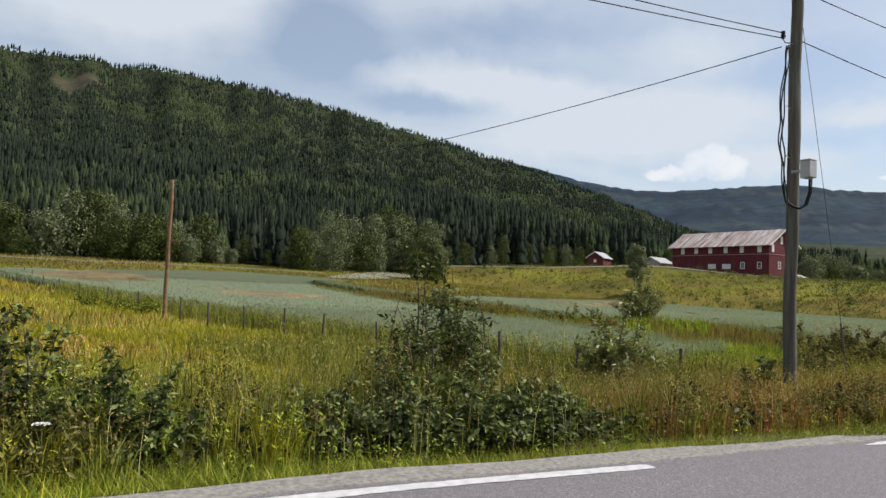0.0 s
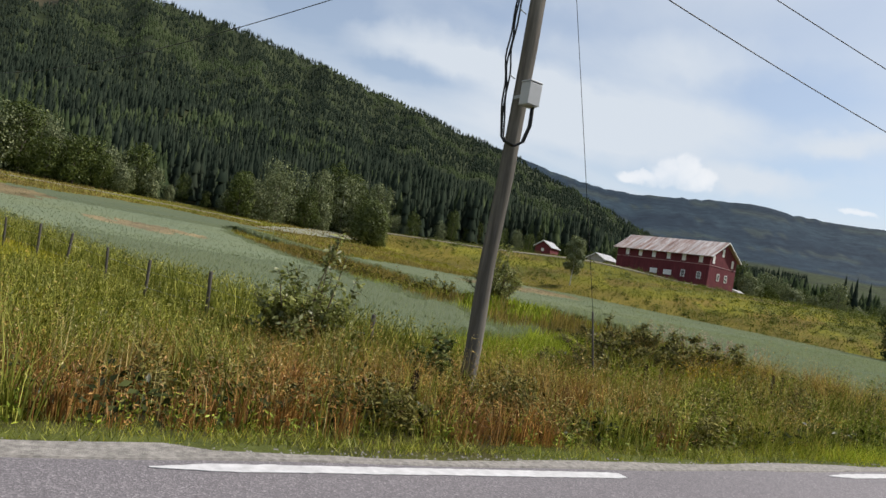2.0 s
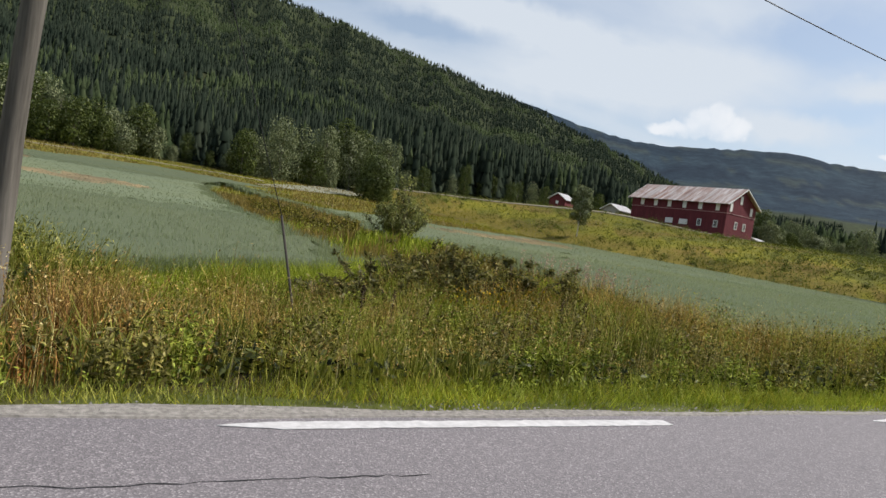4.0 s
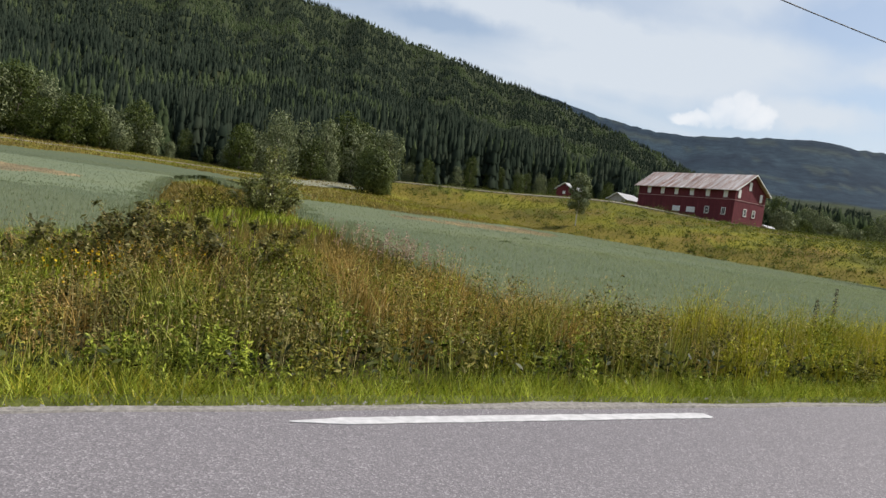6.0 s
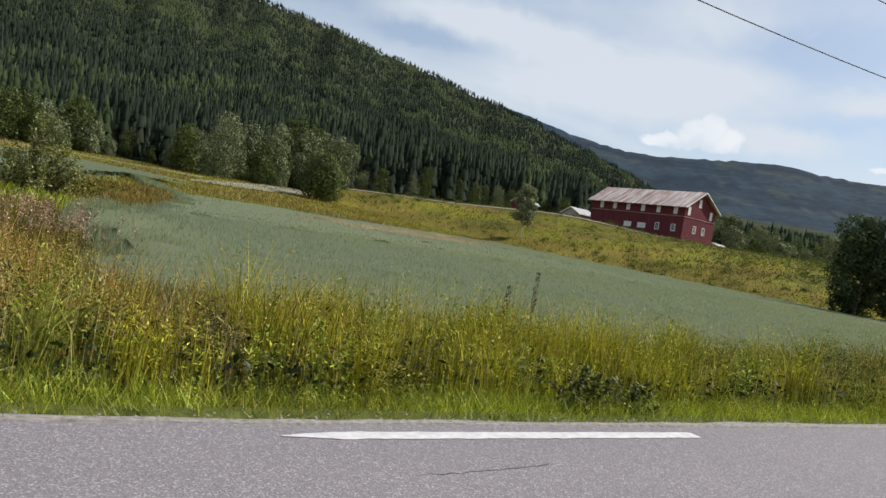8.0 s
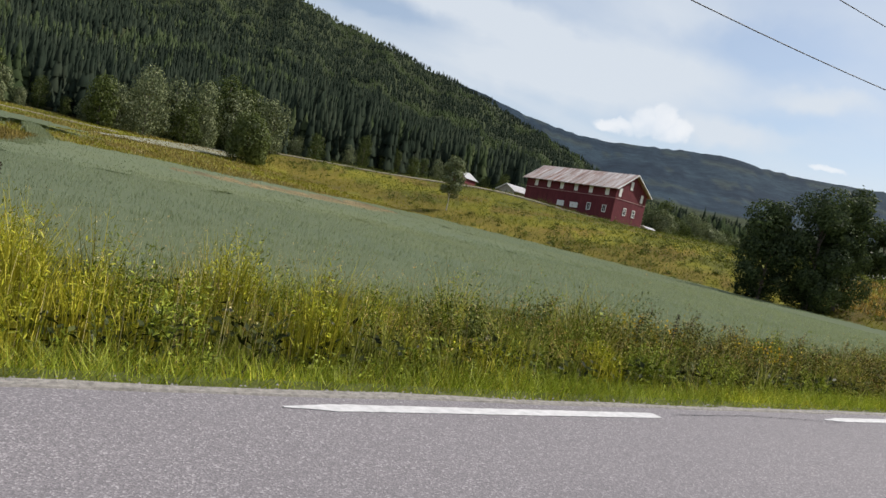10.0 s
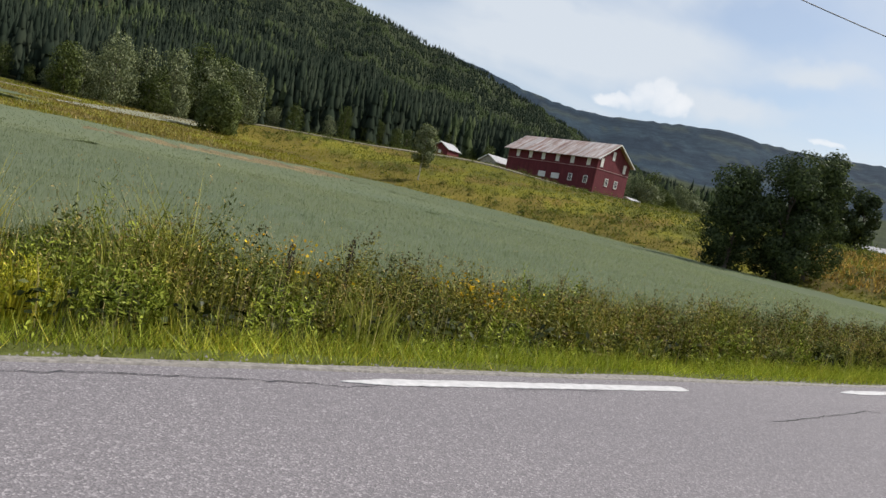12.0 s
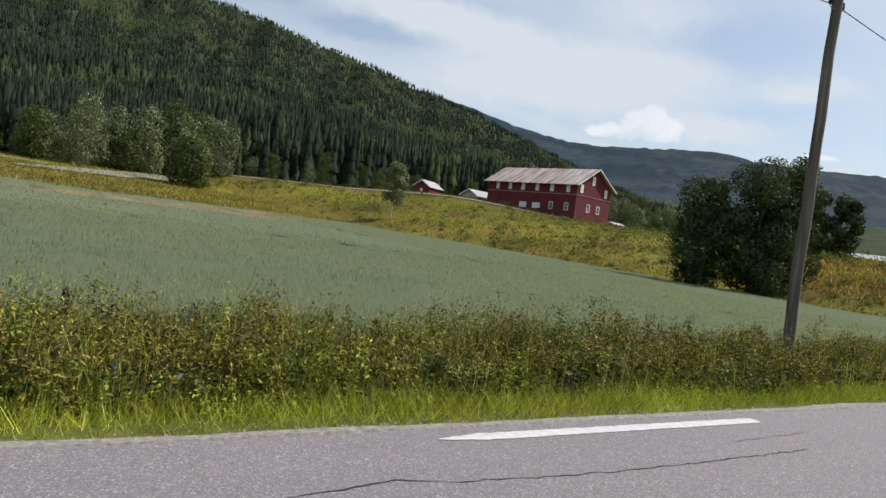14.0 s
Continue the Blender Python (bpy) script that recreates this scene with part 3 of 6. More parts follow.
def build_ground():
    az = np.concatenate([np.arange(-45, 105, 0.5), np.arange(105, 315, 3.0)])
    rad = [0.0] + [0.8 * 1.04**k for k in range(222)]
    A, R = np.meshgrid(np.radians(az), np.array(rad))
    x, y = CX + R * np.sin(A), CY + R * np.cos(A)
    z = land(x, y)
    v = np.stack([x, y, z], -1).reshape(-1, 3)
    na, nr = len(az), len(rad)
    i, j = np.meshgrid(np.arange(nr - 1), np.arange(na), indexing="ij")
    a, b = i * na + j, i * na + (j + 1) % na
    quads = np.stack([a, a + na, b + na, b], -1).reshape(-1, 4)[:, ::-1]
    ob = np_mesh("ground", v, quads, M["ground"], True)
    X, Y, Z = v.T
    col = np.empty((len(v), 4), np.float32)
    col[:] = (0.10, 0.115, 0.03, 1)

    def lay(mask, c):
        col[mask, :3] = c
    r = np.hypot(X - CX, Y - CY)
    lay((X < fence_x(Y)) & (Y > 4), (0.19, 0.19, 0.03))
    d = X - bank_foot(Y)
    lay((d > 0) & (Y > -20), (0.142, 0.138, 0.016))
    bank = (d > 0) & (Y > -20)
    lay(bank & (patchy(X, Y, 4.2, 5) > 0.62), (0.10, 0.105, 0.018))
    lay(bank & (patchy(X, Y, 3.4, 13) > 0.66), (0.13, 0.10, 0.024))
    lay(bank & (d < 9) & (Y > 50), (0.125, 0.105, 0.022))
    lay((Y > 50) & (d <= 0), (0.15, 0.15, 0.026))
    lay((Y > 50) & (d <= 0) & (patchy(X, Y, 7, 3) > 0.6), (0.12, 0.10, 0.03))
    lay((X > strip_left(Y)) & (X < strip_right(Y)) & (Y > 4) & (Y < 75), (0.13, 0.11, 0.035))
    lay(in_oats(X, Y), (0.14, 0.17, 0.09))
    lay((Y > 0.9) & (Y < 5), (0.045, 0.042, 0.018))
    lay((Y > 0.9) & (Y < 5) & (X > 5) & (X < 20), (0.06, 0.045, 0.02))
    lay(land(X, Y) > 16, (0.030, 0.04, 0.018))
    # the far mountain: its haze is put into these blue ground colours
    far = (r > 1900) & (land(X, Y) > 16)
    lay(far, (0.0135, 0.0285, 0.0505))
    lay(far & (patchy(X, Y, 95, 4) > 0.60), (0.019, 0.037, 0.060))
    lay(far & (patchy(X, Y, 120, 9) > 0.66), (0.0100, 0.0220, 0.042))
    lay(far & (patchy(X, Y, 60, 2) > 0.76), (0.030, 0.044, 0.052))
    azd = np.degrees(np.arctan2(X - CX, Y - CY))
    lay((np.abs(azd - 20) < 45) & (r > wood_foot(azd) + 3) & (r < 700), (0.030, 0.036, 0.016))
    lay(((azd + 2.4) / 1.9) ** 2 + ((r - 1345) / 85) ** 2 < 0.55 + 0.7 * patchy(X, Y, 25, 2), (0.055, 0.05, 0.033))
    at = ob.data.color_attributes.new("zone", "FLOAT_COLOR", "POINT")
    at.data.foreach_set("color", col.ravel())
    return tagged(ob, "rolling grass and farm soil reaching wooded hills", "ground", kind="structure")


build_ground()


def build_road():
    bm = bmesh.new()
    xs = np.linspace(-160, 260, 421)
    prof = [(-7.6, -0.10), (-7.55, -0.006), (-3.7, 0.0), (-0.4, 0.0), (0.22, -0.004), (0.27, -0.05)]
    rows = []
    for k, x in enumerate(xs):
        row = []
        for j, (y, z) in enumerate(prof):
            dy = 0.02 * math.sin(x * 2.1) + 0.015 * math.sin(x * 5.3) if j >= 4 else 0
            row.append(bm.verts.new((x, y + dy, z + float(road_rise(x)))))
        rows.append(row)
    for a, b in zip(rows, rows[1:]):
        for j in range(len(prof) - 1):
            bm.faces.new((a[j], b[j], b[j + 1], a[j + 1]))
    road = tagged(part("road", bm, M["asphalt"]), "worn grey asphalt country road", "road", kind="structure")
    # gravel shoulder
    rng = np.random.default_rng(3)
    bm = bmesh.new()
    xs = np.linspace(-40, 120, 640)
    rows = []
    for x in xs:
        up = float(road_rise(x))
        w = 0.34 + 0.04 * math.sin(x * 0.7) + 0.03 * math.sin(x * 2.3) + (0.12 if x < 6 else 0)
        g0 = 0.14 + 0.08 * float(sstep(12, 18, x)) + 0.012 * math.sin(x * 3.1)
        rows.append([bm.verts.new((x, g0 - 0.02, up - 0.02)), bm.verts.new((x, g0, up + 0.004 + 0.004 * rng.random())), bm.verts.new((x, max(g0 + 0.06, w - 0.06), up + 0.004 + 0.008 * rng.random())), bm.verts.new((x, max(g0 + 0.1, w), up - 0.03))])
    for a, b in zip(rows, rows[1:]):
        for j in range(3):
            bm.faces.new((a[j], b[j], b[j + 1], a[j + 1]))
    tagged(part("gravel_shoulder", bm, M["gravel"]), "pale grey gravel shoulder along the asphalt", "shoulder", kind="structure")
    # loose stones on it
    n = 4200
    x, y = rng.uniform(-8, 66, n), 0.23 + np.abs(rng.normal(0, 0.07, n))
    s = rng.uniform(0.004, 0.013, n)
    base = np.array([(1, 0, 0), (-0.5, 0.87, 0), (-0.5, -0.87, 0), (0, 0, 0.9)])
    ang = rng.uniform(0, 6.28, n)
    c, q = np.cos(ang), np.sin(ang)
    v = base[None] * s[:, None, None]
    v = np.stack([v[..., 0] * c[:, None] - v[..., 1] * q[:, None], v[..., 0] * q[:, None] + v[..., 1] * c[:, None], v[..., 2]], -1)
    v += np.stack([x, y, 0.004 + road_rise(x)], -1)[:, None]
    t = (np.array([(0, 1, 3), (1, 2, 3), (2, 0, 3)])[None] + 4 * np.arange(n)[:, None, None]).reshape(-1, 3)
    tagged(np_mesh("shoulder_pebbles", v.reshape(-1, 3), t, M["stone"]), "loose grey pebbles on the road shoulder", "pebbles", kind="stuff")
    # broken white edge line
    for k in range(-5, 20):
        x1 = 6 * k + 3.0
        x0 = x1 - 3.3
        bm = bmesh.new()
        n = 60
        lo, hi = [], []
        for i in range(n + 1):
            x = x0 + (x1 - x0) * i / n
            taper = min(1, 0.12 + i / 7, 0.75 + (n - i) / 3)
            lo.append(bm.verts.new((x, -0.061 * taper + rng.normal(0, 0.0035), 0.004 + float(road_rise(x)))))
            hi.append(bm.verts.new((x, 0.061 * taper + rng.normal(0, 0.0035), 0.004 + float(road_rise(x)))))
        for i in range(n):
            bm.faces.new((lo[i], lo[i + 1], hi[i + 1], hi[i]))
        geo = bmesh.ops.extrude_face_region(bm, geom=bm.faces[:])
        bmesh.ops.translate(bm, verts=[e for e in geo["geom"] if isinstance(e, bmesh.types.BMVert)], vec=(0, 0, -0.004))
        tagged(part("edge_line", bm, M["paint"]), "worn white painted edge line on asphalt", "road marking", group="broken edge line")
    # cracks
    def crack(points, width, seed):
        r = random.Random(seed)
        pts = []
        for (xa, ya), (xb, yb) in zip(points, points[1:]):
            m = max(2, int(abs(xb - xa) / 0.06))
            pts += [(xa + (xb - xa) * i / m, ya + (yb - ya) * i / m + r.gauss(0, 0.008)) for i in range(m)]
        pts.append(points[-1])
        bm = bmesh.new()
        prev = None
        for i, (x, y) in enumerate(pts):
            w = width * r.uniform(0.3, 1.0) * min(1, i / 4 + 0.2, (len(pts) - i) / 4 + 0.1)
            now = tuple(bm.verts.new((x, y + side, 0.003 + float(road_rise(x)))) for side in (-w, w))
            if prev:
                bm.faces.new((prev[0], now[0], now[1], prev[1]))
            prev = now
        tagged(part("asphalt_crack", bm, M["crack"]), "thin jagged dark crack in asphalt", "crack", group="cracks in the asphalt")
    crack([(39.1, -0.75), (40.6, -0.61), (41.1, -0.54), (41.4, -0.63), (42.1, -0.69), (42.6, -0.71), (43.6, -0.705), (44.6, -0.68)], 0.008, 1)
    crack([(33.2, 0.03), (34.4, 0.06), (35.3, -0.01), (35.7, -0.09), (36.1, -0.03), (36.4, -0.08)], 0.006, 2)
    crack([(36.9, -0.1), (37.3, -0.08), (37.9, -0.09)], 0.004, 3)
    crack([(9.9, -0.72), (10.4, -0.69), (10.8, -0.70), (11.1, -0.73), (11.7, -0.715), (12.6, -0.75)], 0.006, 4)
    crack([(24.2, -0.6), (24.7, -0.58), (25.2, -0.5)], 0.004, 5)
    crack([(44.0, -0.42), (45.2, -0.36)], 0.005, 6)


build_road()

# ---------------------------------------------------------------- barn and sheds


def gable_house(name, length, width, wall, rise, matrix, wallmat, roofmat, over=0.5, base=1.2):
    """A house with its long side along local x (0..length) and gables across y; local z 0 is the ground."""
    house = new(name)
    house.matrix_world = matrix
    bm = bmesh.new()
    t = 0.25
    h, w, p = wall, width, rise
    # four walls with thickness, gables carried up to the roof
    add_box(bm, 0, length, 0, t, -base, h)
    add_box(bm, 0, length, w - t, w, -base, h)
    for x0 in (0, length - t):
        prof = [(t, -base), (w - t, -base), (w - t, h), (w / 2, h + p * (1 - 2 * t / w)), (t, h)]
        a = [bm.verts.new((x0, y, z)) for y, z in prof]
        b = [bm.verts.new((x0 + t, y, z)) for y, z in prof]
        bm.faces.new(a), bm.faces.new(b[::-1])
        for i in range(5):
            bm.faces.new((a[i], a[(i + 1) % 5], b[(i + 1) % 5], b[i]))
    bmesh.ops.recalc_face_normals(bm, faces=bm.faces[:])
    part("wall", bm, wallmat, house)
    slope = p / (w / 2)
    for side in (0, 1):
        bm = bmesh.new()
        ye, ze = -over, h - over * slope + 0.12
        yr, zr = w / 2, h + p + 0.12
        n = int(length * 2)
        rows = []
        for i in range(n + 1):
            x = -over + (length + 2 * over) * i / n
            dz = 0.035 if i % 2 else 0.0
            row = [(x, ye, ze + dz), (x, yr, zr + dz), (x, yr, zr - 0.12), (x, ye, ze - 0.12)]
            rows.append([bm.verts.new((a, w - b if side else b, c)) for a, b, c in row])
        for a, b in zip(rows, rows[1:]):
            for j in range(4):
                bm.faces.new((a[j], b[j], b[(j + 1) % 4], a[(j + 1) % 4]))
        bm.faces.new(rows[0]), bm.faces.new(rows[-1][::-1])
        bmesh.ops.recalc_face_normals(bm, faces=bm.faces[:])
        part("roof", bm, roofmat, house, "sheet metal roof slope")
    for x in (-over - 0.03, length + over - 0.03):
        for side in (0, 1):
            bm = bmesh.new()
            y0, y1 = (-over, w / 2) if not side else (w + over, w / 2)
            z0, z1 = h - over * slope - 0.1, h + p - 0.1
            vs = [bm.verts.new(c) for c in ((x, y0, z0), (x, y1, z1), (x, y1, z1 + 0.26), (x, y0, z0 + 0.26))]
            ws = [bm.verts.new(v.co + Vector((0.06, 0, 0))) for v in vs]
            bm.faces.new(vs), bm.faces.new(ws[::-1])
            for i in range(4):
                bm.faces.new((vs[i], vs[(i + 1) % 4], ws[(i + 1) % 4], ws[i]))
            bmesh.ops.recalc_face_normals(bm, faces=bm.faces[:])
            part("bargeboard", bm, M["white"], house)
    return house


def wall_window(house, m, w, h, panes=(2, 2)):
    """A framed window set proud on a wall; m places it, its face towards local -y."""
    win = part("window", add_box(bmesh.new(), -w / 2, w / 2, -0.02, 0.03, 0, h), M["pane"], house)
    win.matrix_local = m
    fr = bmesh.new()
    b = 0.14
    for x0, x1, z0, z1 in ((-w / 2 - b, -w / 2 + 0.02, -b, h + b), (w / 2 - 0.02, w / 2 + b, -b, h + b), (-w / 2 + 0.02, w / 2 - 0.02, -b, 0.02), (-w / 2 + 0.02, w / 2 - 0.02, h - 0.02, h + b)):
        add_box(fr, x0, x1, -0.07, 0.02, z0, z1)
    part("frame", fr, M["white"], win)
    for i in range(1, panes[0]):
        x = -w / 2 + w * i / panes[0]
        part("glazing_bar", box_bm(x - 0.03, x + 0.03, -0.045, -0.015, 0.02, h - 0.02), M["white"], win)
    for i in range(1, panes[1]):
        z = h * i / panes[1]
        part("glazing_bar", box_bm(-w / 2 + 0.02, w / 2 - 0.02, -0.043, -0.017, z - 0.03, z + 0.03), M["white"], win)
    return win


def shutter(house, m, w, h):
    s = part("hatch", add_box(bmesh.new(), -w / 2, w / 2, -0.05, 0.02, 0, h, 0.015), M["white"], house, "white boarded hatch")
    s.matrix_local = m
    return s


def build_barn():
    # local x runs along the barn towards the near gable; the long face with local y = 0 looks out over the bank
    L, W, H, P, Z = 27.3, 12.2, 7.3, 3.8, 8.85
    barn = gable_house("barn", L, W, H, P, pose(140.9, 134.6, Z, 0, 0, -82), M["red"], M["roof"], 0.9, 3.0)
    tagged(barn, "long red wooden barn with rusty sheet roof and white windows", "barn")
    for f in (0.09, 0.26, 0.42, 0.58, 0.73, 0.88):
        shutter(barn, pose(L * (1 - f), -0.03, H - 2.1), 1.05, 1.6)
    for f in (0.09, 0.25):
        wall_window(barn, pose(L * (1 - f), -0.03, 1.35), 0.85, 1.4)
    for f, w in ((0.41, 2.6), (0.56, 2.4)):
        shutter(barn, pose(L * (1 - f), -0.03, 1.2), w * 0.9, 1.25)
    belt = box_bm(0.0, L, -0.06, 0.0, 4.74, 4.85)
    part("belt_board", belt, M["belt"], barn)
    g = Matrix.Translation((L + 0.03, 0, 0)) @ Matrix.Rotation(radians(90), 4, "Z")
    part("belt_board", box_bm(0.0, W, -0.06, 0.0, 4.74, 4.85, m=g), M["belt"], barn)
    for y, z, h in ((1.5, H - 2.0, 1.9), (5.4, H + 0.15, 1.9), (10.2, H - 2.1, 1.9)):
        shutter(barn, g @ pose(y, -0.02, z), 1.0, h)
    for y in (4.4, 8.0):
        wall_window(barn, g @ pose(y, -0.02, 1.5), 0.9, 1.5)
    part("foundation", box_bm(-0.15, L + 0.15, -0.15, W + 0.15, -3.0, -0.75), M["concrete"], barn, "grey plastered foundation")
    return barn


build_barn()


def build_sheds():
    s = gable_house("shed", 7.0, 5.2, 2.6, 1.7, pose(143.0, 165.4, 11.6, 0, 0, 28), M["red"], M["whiteroof"], 0.5, 2.5)
    tagged(s, "small red wooden shed with pale metal roof", "shed")
    shutter(s, Matrix.Rotation(radians(-90), 4, "Z") @ pose(-2.6, -0.05, 1.0), 0.9, 0.9)
    a = gable_house("outbuilding", 7.0, 5.5, 1.6, 1.5, pose(142.0, 140.3, 10.5, 0, 0, 15), M["concrete"], M["whiteroof"], 0.5, 3.0)
    tagged(a, "low outbuilding with pale metal roof beside the barn", "outbuilding")
    b = gable_house("garage", 6.5, 5.0, 1.9, 1.0, pose(164.0, 112.0, 6.6, 0, 0, 20), M["concrete"], M["whiteroof"], 0.4, 3.0)
    tagged(b, "low pale-roofed garage behind the barn", "garage")


build_sheds()
farm = gable_house("farm_shed", 9.0, 5.0, 1.8, 1.0, pose(199.0, 76.5, 6.5, 0, 0, -60), M["concrete"], M["whiteroof"], 0.4, 3.0)
tagged(farm, "distant low shed with pale roof beyond the bank", "shed")

# ---------------------------------------------------------------- poles, wires, fence


def utility_pole(name, x, y, top, r0, r1, material, label, lean=0.0):
    z0 = float(land(x, y)) - 0.3
    pole = new(name)
    pole.location = (x, y, z0)
    rng = random.Random(int(x * 10))
    n = 16
    pts = [(lean * (top - z0) * i / n + 0.012 * math.sin(i * 1.1), 0.012 * math.cos(i * 1.7), (top - z0) * i / n) for i in range(n + 1)]
    part("shaft", tube_bm(pts, [r0 + (r1 - r0) * i / n + rng.uniform(-0.003, 0.003) for i in range(n + 1)], 18), material, pole)
    return tagged(pole, label, "utility pole"), z0


def hook(pole, z0, z, side, y=0.0):
    """An insulator on a bent hook."""
    b = tube_bm([(0, y, z - z0), (side * 0.16, y, z - z0 - 0.02), (side * 0.22, y, z - z0 + 0.02), (side * 0.22, y, z - z0 + 0.10)], 0.011, 6)
    part("hook", b, M["steel"], pole)
    ins = bmesh.new()
    for k, (zz, r) in enumerate(((0.06, 0.035), (0.10, 0.045), (0.13, 0.03), (0.16, 0.04))):
        c = bmesh.ops.create_cone(ins, cap_ends=True, segments=12, radius1=r, radius2=r * 0.85, depth=0.035)
        bmesh.ops.translate(ins, verts=c["verts"], vec=(side * 0.22, y, z - z0 + zz))
    part("insulator", ins, M["cable"], pole)


P1, P2, PL, P0 = (10.33, 4.2), (52.6, 4.15), (2.5, 30.0), (-32.0, 4.3)
pole1, z1 = utility_pole("utility_pole", *P1, 8.6, 0.112, 0.10, M["pole"], "weathered grey wooden utility pole with meter box", 0.02)
pole2, z2 = utility_pole("utility_pole", *P2, 8.7, 0.118, 0.09, M["pole"], "grey wooden utility pole rising from tall weeds")
pole3, z3 = utility_pole("utility_pole", *PL, 6.0, 0.10, 0.08, M["brownpole"], "thin brown wooden pole beside the field fence")
pole0, z0_ = utility_pole("utility_pole", *P0, 8.6, 0.115, 0.09, M["pole"], "grey wooden utility pole on the verge")
for ob, zz in ((pole1, z1), (pole2, z2), (pole0, z0_)):
    for z, side in ((6.15, 1), (6.15, -1), (7.1, 1), (7.1, -1)):
        hook(ob, zz, z + (0.45 if ob is pole2 else 0), side)
hook(pole3, z3, 5.8, 1)
# orange marking on the second pole
part("marking_band", tube_bm([(0, 0, 6.95 - z2), (0, 0, 7.12 - z2)], 0.108, 18), M["tape"], pole2, "orange marking band")
# crosspiece on the brown pole
part("crosspiece", box_bm(-0.05, 0.45, -0.05, 0.05, 3.15 - z3, 3.25 - z3, 0.01, pose(0, 0, 0, 0, 0, -15)), M["brownpole"], pole3)


def meter_box():
    # stands out from the road side of the shaft on a bracket, its lid to the front
    m = pose(-0.01, -0.36, 3.60 - z1, 0, 0, 4)
    bx = part("meter_box", add_box(bmesh.new(), -0.10, 0.10, -0.08, 0.09, 0, 0.31, 0.012, m), M["box"], pole1, "grey plastic cable box")
    part("lid", add_box(bmesh.new(), -0.105, 0.105, -0.10, -0.08, 0.01, 0.30, 0.006, m), M["box"], bx)
    part("gable_cap", add_box(bmesh.new(), -0.11, 0.11, -0.105, 0.095, 0.31, 0.33, 0.008, m), M["box"], bx)
    part("bracket", add_box(bmesh.new(), -0.03, 0.03, 0.09, 0.30, 0.12, 0.17, 0.004, m), M["steel"], bx)


meter_box()
# cables that run down the shaft and loop to the box
for k, (a, off) in enumerate(((0.16, 0.0), (0.20, 0.02), (0.13, -0.03))):
    pts = []
    for i in range(25):
        z = 6.1 - (6.1 - 3.2) * i / 24
        bulge = 0.14 + a * 0.55 * math.sin(math.pi * i / 24) + 0.008 * math.sin(i * 1.3 + k)
        pts.append((-bulge + 0.07 * (z + 0.3) / 6, 0.06 * math.sin(math.pi * i / 24) + off + 0.02 * math.sin(i * 0.9 + k), z - z1))
    pts += [(-0.12, -0.12 + off, 3.12 - z1), (-0.02, -0.2 + off, 3.07 - z1), (0.06, -0.27 + off, 3.14 - z1), (0.09, -0.33 + off, 3.36 - z1), (0.06, -0.36 + off, 3.61 - z1)]
    part("cable", tube_bm(pts, 0.013, 6), M["cable"], pole1, "black cable hung along the shaft")
for z in (4.0, 4.9, 5.7):
    part("cable_clip", tube_bm([(-0.08, -0.05, z - z1), (-0.2, -0.07, z - z1 + 0.03)], 0.008, 6), M["steel"], pole1)


def wire(a, b, sag, r=0.010, label="black overhead wire between the poles", name="overhead_wire"):
    a, b = Vector(a), Vector(b)
    pts = [a.lerp(b, i / 28) - Vector((0, 0, 4 * sag * (i / 28) * (1 - i / 28))) for i in range(29)]
    return tagged(part(name, tube_bm(pts, r, 6), M["cable"]), label, "wire", group="overhead wires")


for zz, dz, sag in ((6.25, 0.4, 1.05), (7.2, 0.4, 0.68)):
    wire((P1[0] + 0.22, P1[1], zz), (P2[0] - 0.22, P2[1], zz + dz), sag)
    wire((P0[0] + 0.22, P0[1], zz), (P1[0] - 0.22, P1[1], zz - 0.05), 0.85)
    wire((P2[0] + 0.22, P2[1], zz + dz), (98.0, 4.2, zz + 0.3), 0.7)
wire((P0[0] + 0.22, P0[1] - 0.25, 6.45), (P1[0] - 0.22, P1[1], 6.3), 0.75)
wire((P1[0] - 0.1, P1[1] + 0.12, 6.1), (PL[0] + 0.1, PL[1], 5.9), 0.55, 0.009)
# guy wire with its guard
wire((P1[0] + 0.22, P1[1] + 0.05, 7.4), (13.35, 5.16, 0.9), 0.0, 0.005, "thin steel guy wire staying the pole", "guy_wire")
guard = tube_bm([(13.3, 5.15, 1.02), (13.62, 5.22, -0.1), (13.75, 5.26, -0.75)], 0.017, 8)
tagged(part("guy_wire_guard", guard, M["post"]), "dark guard rod at the foot of the guy wire", "rod")


def fence_post(x, y, h, r, lean, seed):
    rng = random.Random(seed)
    z = float(land(x, y))
    bm = tube_bm([(0, 0, -0.25), (0.01, 0, h * 0.5), (0.0, 0.01, h - 0.03), (0.0, 0.01, h)], [r * 1.05, r, r * 0.97, r * 0.7], 9)
    ob = part("fence_post", bm, M["post"])
    ob.matrix_world = pose(x, y, z, lean[0], lean[1], rng.uniform(0, 90))
    return tagged(ob, "grey weathered wooden fence post in long grass", "fence post", group="field fence")


